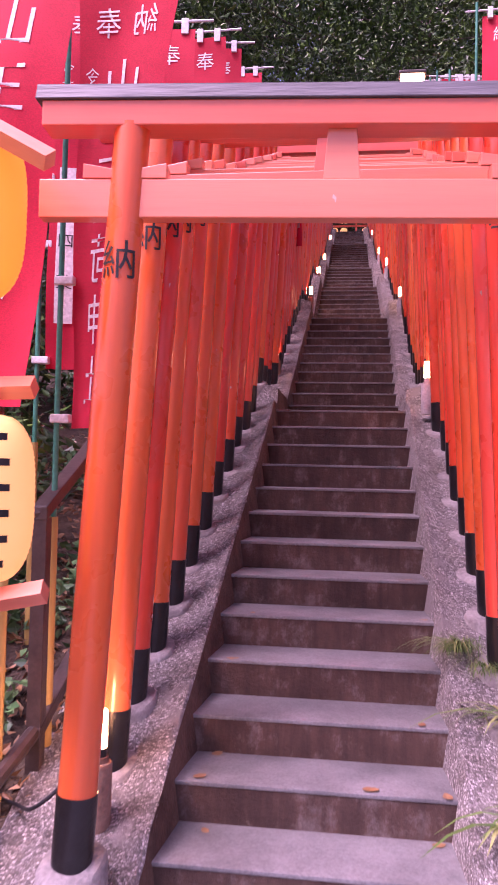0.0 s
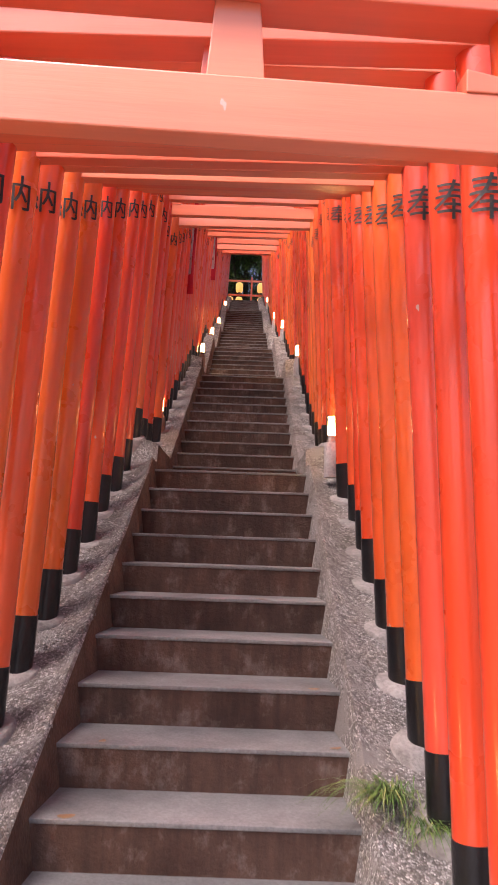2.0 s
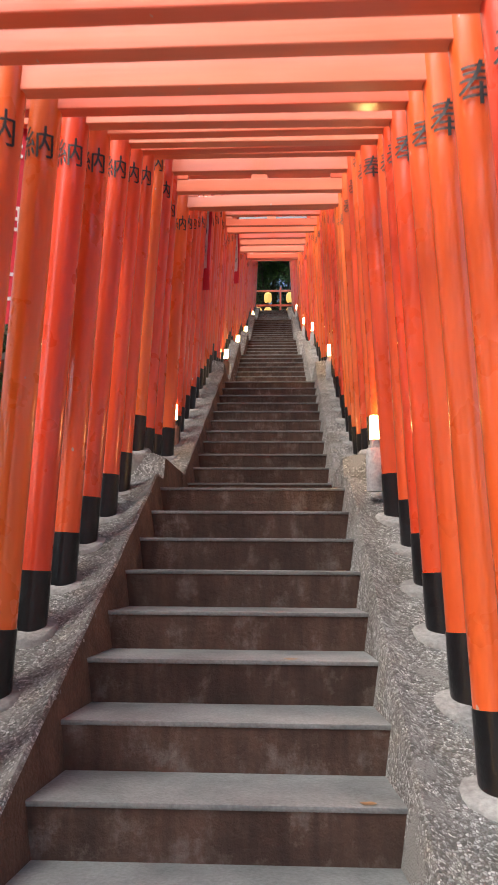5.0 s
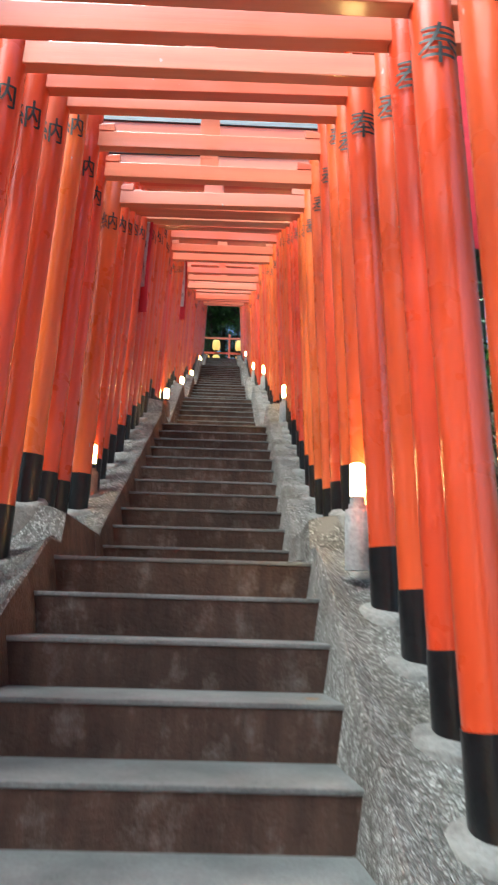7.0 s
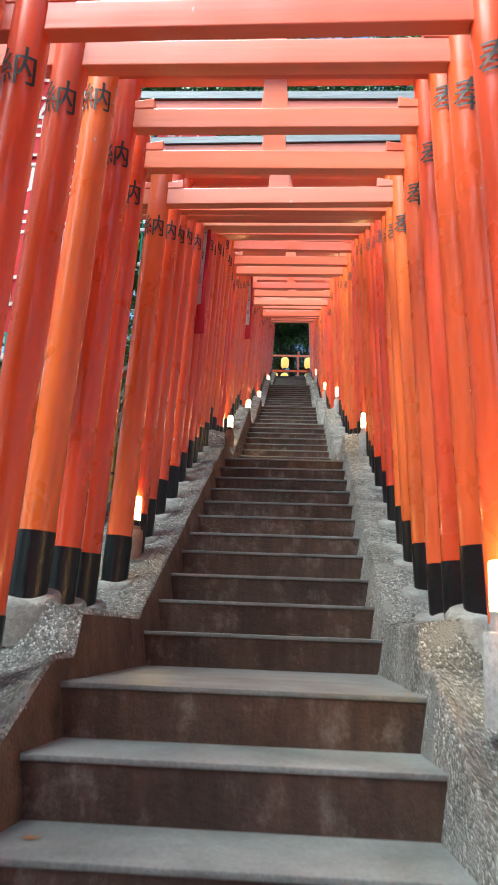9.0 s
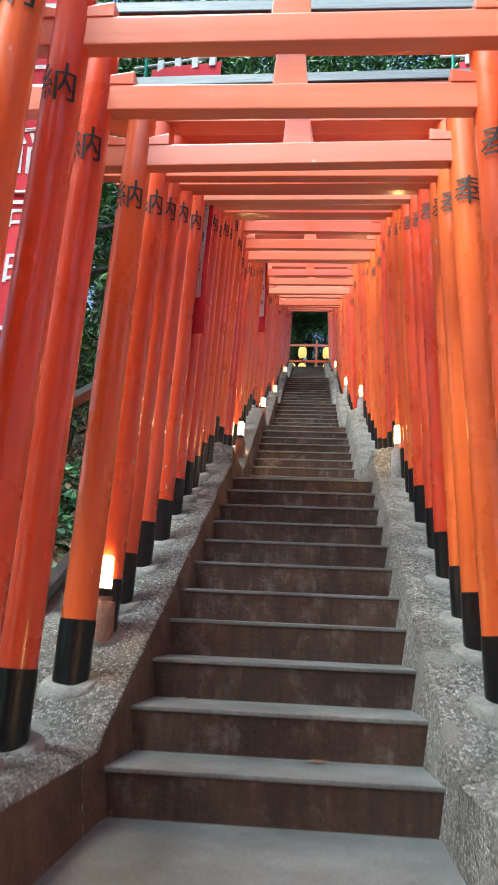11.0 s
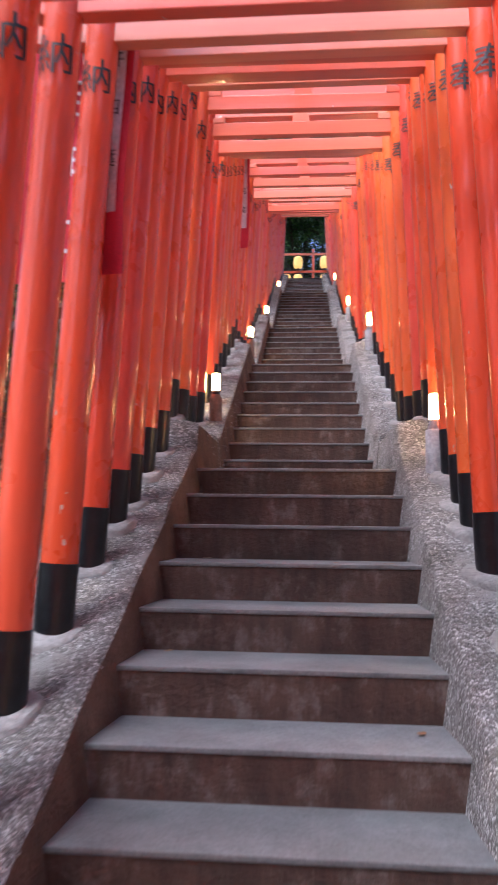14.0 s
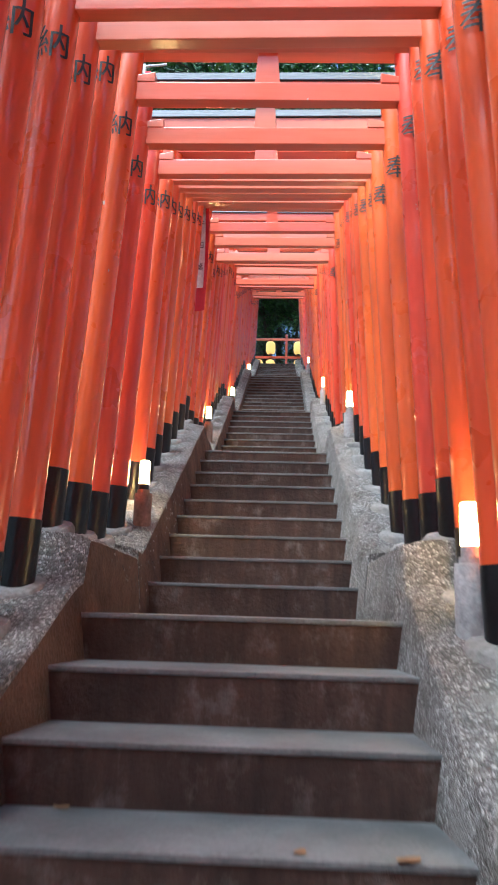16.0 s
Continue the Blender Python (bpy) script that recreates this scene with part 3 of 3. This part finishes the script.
# ---- handrail west of the gates ----
rail = thing("handrail", pose(0, 0, 0), "dark brown painted metal handrail up the slope", "handrail")
RX = -1.12
for y in [3.3 + 1.4 * k for k in range(13)]:
    b = bmesh.new()
    box(b, RX - 0.028, RX + 0.028, y - 0.028, y + 0.028, hill(RX, y) - 0.15, slope(y) + 0.96, 0.004)
    part("post", b, M_RAIL, rail)
for hgt in (0.94, 0.16):
    for y in [3.3 + 1.4 * k for k in range(12)]:
        b = bmesh.new()
        za, zb = slope(y) + hgt, slope(y + 1.4) + hgt
        box(b, RX - 0.03, RX + 0.03, y - 0.03, y + 1.42, -0.028, 0.028, 0.006)
        for v in b.verts:
            v.co.z += za + (zb - za) * (v.co.y - y) / 1.4 + (0 if hgt < 0.5 else 0.05)
        part("rail", b, M_RAIL, rail)
b = bmesh.new()
tube(b, (RX, 3.3, slope(3.3) + 0.16), (RX - 0.12, 2.2, slope(2.2) + 0.1), 0.03, 0.03, 10)
part("rail", b, M_RAIL, rail)
b = bmesh.new()
tube(b, (RX, 3.3, slope(3.3) + 0.98), (RX - 0.7, 3.05, slope(3.1) + 0.98), 0.03, 0.03, 10)
part("rail", b, M_RAIL, rail)


# ---- paper lanterns and their rack ----
def lantern(x, y, z, radius, height, material, bars):
    """A ribbed barrel of paper with dark rims; z is its middle."""
    t = thing("paper_lantern", pose(x, y, z), "glowing ribbed paper lantern with dark marks hanging from a bar" if bars else "glowing amber ribbed paper lantern hanging from a bar", "lantern", "paper lanterns")
    prof = []
    n = 56 if bars or radius > 0.13 else 24
    for i in range(n + 1):
        f = i / n * 2 - 1
        r = radius * (1 - abs(f) ** 3.2) ** 0.5 * 0.62 + radius * 0.38 if abs(f) < 1 else radius * 0.38
        prof.append((r * (1 - 0.012 * (i % 2)), f * height / 2))
    b = bmesh.new()
    lathe(b, prof, 40)
    part("paper", b, material, t, "", True)
    for s in (-1, 1):
        b = bmesh.new()
        lathe(b, [(radius * 0.42, -0.014), (radius * 0.42, 0.014)], 28)
        o = part("rim", b, M_BLACK, t, "black rim")
        o.matrix_local = pose(0, 0, s * (height / 2 + 0.008))
    b = bmesh.new()
    tube(b, (0, 0, height / 2 + 0.01), (0, 0, height / 2 + 0.08), 0.004, 0.004, 6)
    part("hanger", b, M_CABLE, t)
    if bars:
        for k in range(6):
            f = 0.72 - 0.29 * k
            r = radius * (1 - abs(f) ** 3.2) ** 0.5 * 0.62 + radius * 0.38 + 0.003
            for a0, a1, h0 in ((0.42, 1.0, 0.0), (0.62, 0.76, 0.035)):
                b = bmesh.new()
                vs = []
                for i in range(7):
                    a = -math.pi / 2 + a0 + (a1 - a0) * i / 6
                    for dz in (-0.010, 0.010) if h0 == 0 else (-0.03, 0.012):
                        vs.append(b.verts.new((r * math.cos(a), r * math.sin(a), f * height / 2 + dz - h0 * 0.3)))
                for i in range(6):
                    b.faces.new((vs[2 * i], vs[2 * i + 2], vs[2 * i + 3], vs[2 * i + 1]))
                part("mark", b, M_INK, t)
    return t


lantern(-1.08, 2.55, 2.64, 0.17, 0.515, M_LANTERN, False)
lantern(-1.02, 2.55, 1.80, 0.165, 0.485, M_LANTERN_PALE, True)
rack = thing("lantern_rack", pose(0, 0, 0), "orange painted wooden rack that holds paper lanterns", "rack")
for x0, z0, x1, z1, y in [(-1.6, 3.19, -0.79, 2.74, 2.45), (-1.6, 2.10, -0.85, 2.12, 2.54), (-1.6, 1.38, -0.78, 1.55, 2.49)]:
    b = bmesh.new()
    tube(b, (x0, y, z0), (x1, y, z1), 0.034, 0.034, 4)
    part("bar", b, M_BEAM, rack)
b = bmesh.new()
tube(b, (-1.55, 2.55, 0.1), (-1.55, 2.55, 3.2), 0.04, 0.04, 4)
part("upright", b, M_BEAM, rack)


def bamboo(x, y, z0, z1):
    t = thing("bamboo_pole", pose(x, y, z0), "yellow bamboo pole standing in the soil beside the railing", "pole", "bamboo poles")
    prof, z = [], -0.1
    while z < z1 - z0:
        prof += [(0.019, z), (0.019, z + 0.21), (0.0225, z + 0.217), (0.0205, z + 0.224)]
        z += 0.225
    b = bmesh.new()
    lathe(b, prof, 14)
    part("cane", b, M_BAMBOO, t, "", True)
    b = bmesh.new()
    lathe(b, [(0.024, 0.14), (0.024, 0.155)], 14)
    part("tie", b, M_CABLE, t)


bamboo(-1.18, 3.1, 0.6, 1.7)
bamboo(-1.22, 9.9, 3.45, 4.6)
bamboo(-1.22, 6.4, 2.1, 3.3)

# ---- lantern frame at the head of the stairs ----
frame_top = thing("lantern_rack", pose(0, 0, 0), "orange wooden lantern frame at the head of the stairs", "rack")
FY = TOP_Y + 1.2
for z in (0.55, 1.15):
    b = bmesh.new()
    box(b, -1.5, 0.8, FY - 0.03, FY + 0.03, TOP_Z + z, TOP_Z + z + 0.07, 0.004)
    part("bar", b, M_BEAM, frame_top)
for x in (-1.45, -0.12, 0.75):
    b = bmesh.new()
    box(b, x - 0.035, x + 0.035, FY - 0.03, FY + 0.03, TOP_Z - 0.05, TOP_Z + 1.35, 0.004)
    part("upright", b, M_BEAM, frame_top)
for x, z in [(-0.62, 0.86), (-0.62, 0.25), (-1.0, 0.25), (0.26, 0.86), (0.26, 0.25)]:
    lantern(x, FY - 0.12, TOP_Z + z, 0.15, 0.42, M_LANTERN_PALE, False)
shed = thing("wall_shrine", pose(0, 0, 0), "low grey plastered wall behind the stairs' head", "wall", "", "structure")
b = bmesh.new()
box(b, -6, 6, TOP_Y + 6, TOP_Y + 6.2, TOP_Z - 0.1, TOP_Z + 1.5, 0.01)
part("wall_body", b, M_GREYWALL, shed)
b = bmesh.new()
box(b, -6.1, 6.1, TOP_Y + 5.85, TOP_Y + 6.35, TOP_Z + 1.5, TOP_Z + 1.62, 0.02)
part("coping", b, M_CAP, shed)

# flood lamp above the gates
def flood(x, y, z):
    t = thing("flood_lamp", pose(x, y, z), "warm glowing flood lamp on a tall pole among the trees", "lamp")
    b = bmesh.new()
    tube(b, (0.32, 0.1, hill(x + 0.32, y) - z - 0.3), (0.32, 0.1, 0.1), 0.04, 0.03, 10)
    part("pole", b, M_RAIL, t, "", True)
    b = bmesh.new()
    tube(b, (0.34, 0.1, 0.09), (0.1, 0, 0.09), 0.02, 0.02, 8)
    part("arm", b, M_RAIL, t, "", True)
    b = bmesh.new()
    box(b, -0.2, 0.2, -0.1, 0.12, 0.07, 0.13, 0.02)
    part("hood", b, M_RAIL, t)
    b = bmesh.new()
    box(b, -0.17, 0.17, -0.09, 0.09, -0.02, 0.07, 0.03)
    part("diffuser", b, M_FLOOD, t)


flood(0.78, 12.2, 7.72)


# ---- plants ----
def leaf_cloud(points, size, rr, droop=0.4, ratio=0.42):
    """Pointed folded leaves at the points, each of its own turn: verts and faces."""
    verts, faces = [], []
    for p in points:
        d = Vector((rr.gauss(0, 1), rr.gauss(0, 1), rr.gauss(0, 0.6) - droop)).normalized()
        w = d.cross(Vector((rr.gauss(0, 1), rr.gauss(0, 1), rr.gauss(0, 1) + 1.2))).normalized()
        s = size * rr.uniform(0.6, 1.35)
        up = d.cross(w) * s * 0.12
        k = len(verts)
        verts += [p, p + d * s * 0.45 + w * s * ratio * 0.5 + up, p + d * s, p + d * s * 0.45 - w * s * ratio * 0.5 + up]
        faces += [(k, k + 1, k + 2), (k, k + 2, k + 3)]
    return verts, faces


def tree_thing(m, seed, height, crown_r, crown_from, leaves, size, lean=0.1):
    rr = random.Random(seed)
    t = thing("tree", m, "broadleaf evergreen tree with a dark trunk and dense crown", "tree", "trees on the hillside")
    b = bmesh.new()
    pts = [Vector((lean * height * (f ** 1.5) + 0.12 * math.sin(5 * f + seed), 0.12 * math.cos(4 * f + seed), -0.6 + f * height * 0.9)) for f in (i / 7 for i in range(8))]
    r0 = height * 0.022
    for i in range(7):
        tube(b, pts[i], pts[i + 1], r0 * (1 - i / 8), r0 * (1 - (i + 1) / 8), 10, False)
    tips = []
    for k in range(13):
        f = rr.uniform(crown_from, 0.95)
        base = pts[min(6, int(f * 7))].lerp(pts[min(7, int(f * 7) + 1)], f * 7 % 1)
        a = rr.uniform(0, 6.28)
        reach = crown_r * rr.uniform(0.5, 1.0) * (1.15 - 0.5 * abs(f - 0.55))
        tip = base + Vector((math.cos(a) * reach, math.sin(a) * reach, rr.uniform(0.1, 0.5) * reach))
        midp = base.lerp(tip, 0.5) + Vector((0, 0, 0.12 * reach))
        tube(b, base, midp, r0 * 0.36, r0 * 0.22, 6, False)
        tube(b, midp, tip, r0 * 0.22, r0 * 0.06, 6, False)
        tips += [(midp, 0.5), (tip, 1.0), (midp.lerp(tip, 0.5), 0.8)]
        for _ in range(2):
            tw = tip + Vector((rr.gauss(0, 1), rr.gauss(0, 1), rr.gauss(0, 0.7))) * crown_r * 0.25
            tube(b, midp.lerp(tip, 0.6), tw, r0 * 0.1, r0 * 0.03, 5, False)
            tips.append((tw, 0.8))
    part("trunk", b, M_BARK, t, "", True)
    pts2 = []
    for _ in range(leaves):
        c, w = rr.choice(tips)
        pts2.append(c + Vector((rr.gauss(0, 1), rr.gauss(0, 1), rr.gauss(0, 0.62))) * crown_r * 0.2 * w)
    v, f = leaf_cloud(pts2, size, rr)
    raw("crown", v, f, M_LEAF, t)
    return t


protos = [tree_thing(pose(-8.0, 13.0, hill(-8.0, 13), 0, 0, 20), 1, 10, 3.2, 0.3, 9000, 0.19, 0.05),
          tree_thing(pose(8.5, 17.0, hill(8.5, 17), 0, 0, 100), 2, 11, 3.4, 0.35, 9000, 0.19, 0.08),
          tree_thing(pose(-7.2, 24.0, hill(-7.2, 24), 0, 0, 200), 5, 12, 3.8, 0.3, 10000, 0.2, -0.04)]
rng = random.Random(77)
# first four: unseen trees added to the east, to block sky light
for x, y, k in [(6.2, 3.5, 0.8), (4.9, 7.5, 0.75), (5.3, 11.5, 0.8), (4.8, 15.5, 0.75), (-5.4, 4.6, 0.8), (-5.1, 9.6, 0.75), (-5.6, 14.5, 0.8), (-10.5, 8.5, 1.1), (-12, 18, 1.2), (-13, 27, 1.4), (-5.2, 29, 1.2), (5.0, 26, 1.2), (11, 12, 1.0), (12, 23, 1.3), (5.4, 33, 1.3), (-6.0, 36, 1.4), (0.8, 42.0, 1.5), (-3.0, 40, 1.4), (4.4, 41, 1.5), (9.5, 38, 1.5),
                (-11, 38, 1.5), (13, 34, 1.4), (-7.5, 6.0, 0.9), (-1.2, 47, 1.8), (3.0, 48, 1.8), (-8, 46, 1.8), (8, 47, 1.8), (-16, 32, 1.5), (16, 43, 1.8), (2.6, 37.6, 1.1), (-5.0, 21, 1.1), (5.4, 20, 1.0), (-3.2, 52, 2.0), (6, 53, 2.0), (13, 50, 2.0), (-13, 50, 2.0), (0.6, 36.5, 0.9), (-0.9, 36.6, 0.45), (0.15, 35.9, 0.42), (1.1, 36.8, 0.48), (-0.5, 37.4, 0.6), (-1.8, 37.5, 1.0)]:
    copy_thing(rng.choice(protos), pose(x, y, hill(x, y) - 0.1, 0, 0, rng.uniform(0, 360)) @ Matrix.Scale(k, 4))


def shrub(x, y, seed, r, h, leaves, size, material, label):
    rr = random.Random(seed)
    t = thing("shrub", pose(x, y, hill(x, y)), label, "shrub", "shrubs beside the stairs")
    b = bmesh.new()
    tips = []
    for _ in range(9):
        a, k = rr.uniform(0, 6.28), rr.uniform(0.3, 1)
        tip = Vector((math.cos(a) * r * k, math.sin(a) * r * k, h * rr.uniform(0.45, 1.0)))
        tube(b, (0, 0, -0.1), tip * 0.5 + Vector((0, 0, 0.1)), 0.014, 0.009, 5, False)
        tube(b, tip * 0.5 + Vector((0, 0, 0.1)), tip, 0.009, 0.003, 5, False)
        tips += [tip, tip * 0.75]
    part("stem", b, M_BARK, t)
    v, f = leaf_cloud([rr.choice(tips) + Vector((rr.gauss(0, 1), rr.gauss(0, 1), rr.gauss(0, 1))) * r * 0.28 for _ in range(leaves)], size, rr)
    raw("foliage", v, f, material, t)


rng = random.Random(8)
for k in range(22):
    y = 3.5 + k * 0.95
    shrub(-1.95 - rng.uniform(0, 0.9), y, 200 + k, 0.55, rng.uniform(0.8, 1.9), 900, 0.10, M_LEAF, "dark green shrub on the slope behind the handrail")
    if k % 2:
        shrub(2.0 + rng.uniform(0, 0.9), y + 0.8, 300 + k, 0.6, rng.uniform(0.8, 1.8), 900, 0.10, M_LEAF, "dark green shrub on the slope beside the gates")


def grass_tuft(x, y, z, seed, count, length, width, label, tilt=(0, 0)):
    rr = random.Random(seed)
    v, f = [], []
    for _ in range(count):
        a = rr.uniform(0, 6.28)
        d = Vector((math.cos(a) + tilt[0], math.sin(a) + tilt[1], 0)) * rr.uniform(0.3, 1.0)
        base = Vector((rr.gauss(0, 0.03), rr.gauss(0, 0.03), -0.01))
        ln = length * rr.uniform(0.5, 1.2)
        wv = Vector((-d.y, d.x, 0)).normalized() * width * rr.uniform(0.6, 1.2)
        k = len(v)
        for i in range(5):
            g = i / 4
            c = base + d * ln * g * 0.8 + Vector((0, 0, ln * (g * 0.75 - 0.75 * g * g)))
            s = (0.5 + 1.2 * g) * (1 - g) + 0.04
            v += [c + wv * s, c - wv * s]
        for i in range(4):
            f.append((k + 2 * i, k + 2 * i + 1, k + 2 * i + 3, k + 2 * i + 2))
    ob = raw("grass_tuft", v, f, M_GRASS)
    ob.matrix_world = pose(x, y, z)
    return tagged(ob, label, "grass", "tufts on the curb")


grass_tuft(0.53, 4.02, nosing(4.02) + 0.10, 1, 190, 0.26, 0.003, "tuft of thin green grass growing on the curb", (-0.35, -0.2))
grass_tuft(0.63, 3.92, nosing(3.92) + 0.08, 4, 130, 0.26, 0.003, "tuft of thin green grass growing on the curb", (0.1, -0.3))
grass_tuft(0.70, 3.62, nosing(3.62) + 0.10, 2, 30, 0.34, 0.012, "clump of broad bamboo grass beside the curb", (-0.5, -0.4))
grass_tuft(0.66, 3.2, nosing(3.2) + 0.08, 3, 30, 0.34, 0.013, "clump of broad bamboo grass beside the curb", (-0.4, -0.3))

# ivy and fallen leaves on the soil
rr = random.Random(15)
pts = []
for _ in range(7000):
    x, y = -1.25 - abs(rr.gauss(0, 0.8)), rr.uniform(2.3, 11)
    if noise.noise(Vector((x * 1.6, y * 1.6, 2))) > -0.15:
        pts.append(Vector((x, y, hill(x, y) + rr.uniform(0.01, 0.14))))
v, f = leaf_cloud(pts, 0.065, rr, 0.1, 0.75)
tagged(raw("ivy", v, f, M_IVY), "pale green ivy creeping over the soil", "ivy", "", "stuff")
pts = []
for _ in range(9000):
    side = rr.choice((-1, -1, 1))
    x, y = side * (1.09 + abs(rr.gauss(0, 0.8))), rr.uniform(2.0, 14)
    pts.append(Vector((x, y, hill(x, y) + rr.uniform(0.005, 0.02))))
v, f = leaf_cloud(pts, 0.06, rr, 0.0, 0.5)
tagged(raw("leaf_litter", v, f, M_DEAD), "brown fallen leaves over the soil", "leaves", "", "stuff")


def dead_leaf(x, y, z, turn, size, seed):
    rr2 = random.Random(seed)
    b = bmesh.new()
    rows = []
    for i in range(7):
        g = i / 6
        w = size * 0.34 * math.sin(math.pi * (0.06 + 0.9 * g)) ** 0.8
        rows.append([b.verts.new(((g - 0.5) * size, s * w * rr2.uniform(0.8, 1.15), 0.003 + 0.16 * abs(s) * w * rr2.uniform(0.0, 1.0) + size * 0.05 * (2 * g - 1) ** 2)) for s in (-1, -0.5, 0, 0.5, 1)])
    for p, q in zip(rows, rows[1:]):
        for k in range(4):
            b.faces.new((p[k], q[k], q[k + 1], p[k + 1]))
    ob = part("dead_leaf", b, M_DEAD, None, "", True)
    ob.matrix_world = pose(x, y, z, 0, 0, turn)
    tagged(ob, "curled dry brown leaf lying on a step", "leaf", "leaves on the steps")


def step_z(y):
    z = FLIGHTS[0][1]
    for y0, z0, n, r, d in FLIGHTS:
        if y >= y0:
            z = z0 + r * min(n, int((y - y0) / d) + 1)
    return z


for i, (x, y, turn, size) in enumerate([(0.138, 3.338, 10, 0.063), (-0.506, 3.351, 40, 0.057), (-0.46, 3.24, 120, 0.046), (-0.483, 3.608, 60, 0.057), (0.414, 3.326, 100, 0.057), (0.38, 3.277, 20, 0.052), (0.345, 3.657, 70, 0.046), (-0.483, 3.976, 10, 0.057), (-0.437, 4.308, 80, 0.04), (0.402, 4.32, 30, 0.046), (0.345, 4.626, 170, 0.046), (0.138, 5.264, 15, 0.052), (0.069, 8.347, 5, 0.069), (-0.494, 6.368, 30, 0.046), (0.402, 6.884, 75, 0.046), (0.368, 6.0, 30, 0.052), (-0.46, 8.687, 50, 0.046), (0.414, 8.954, 10, 0.046), (0.345, 9.598, 60, 0.04), (-0.483, 10.023, 80, 0.046), (0.322, 10.388, 30, 0.057), (-0.437, 10.692, 140, 0.052), (0.115, 10.412, 75, 0.04)]):
    dead_leaf(x, y + 0.06, step_z(y + 0.06), turn, size, i)

# cable from the lowest lamp
cu = bpy.data.curves.new("cable", "CURVE")
cu.dimensions, cu.bevel_depth, cu.bevel_resolution = "3D", 0.007, 2
sp = cu.splines.new("BEZIER")
sp.bezier_points.add(3)
for p, (x, y) in zip(sp.bezier_points, [(-0.79, 3.0), (-0.95, 2.95), (-1.12, 3.1), (-1.4, 3.2)]):
    p.co = (x, y, slope(y) + (0.36 if x > -0.85 else 0.2 if x > -1.0 else 0.06))
    p.handle_left_type = p.handle_right_type = "AUTO"
cable = new("cable", cu)
cu.materials.append(M_CABLE)
tagged(cable, "black power cable lying on the soil", "cable")
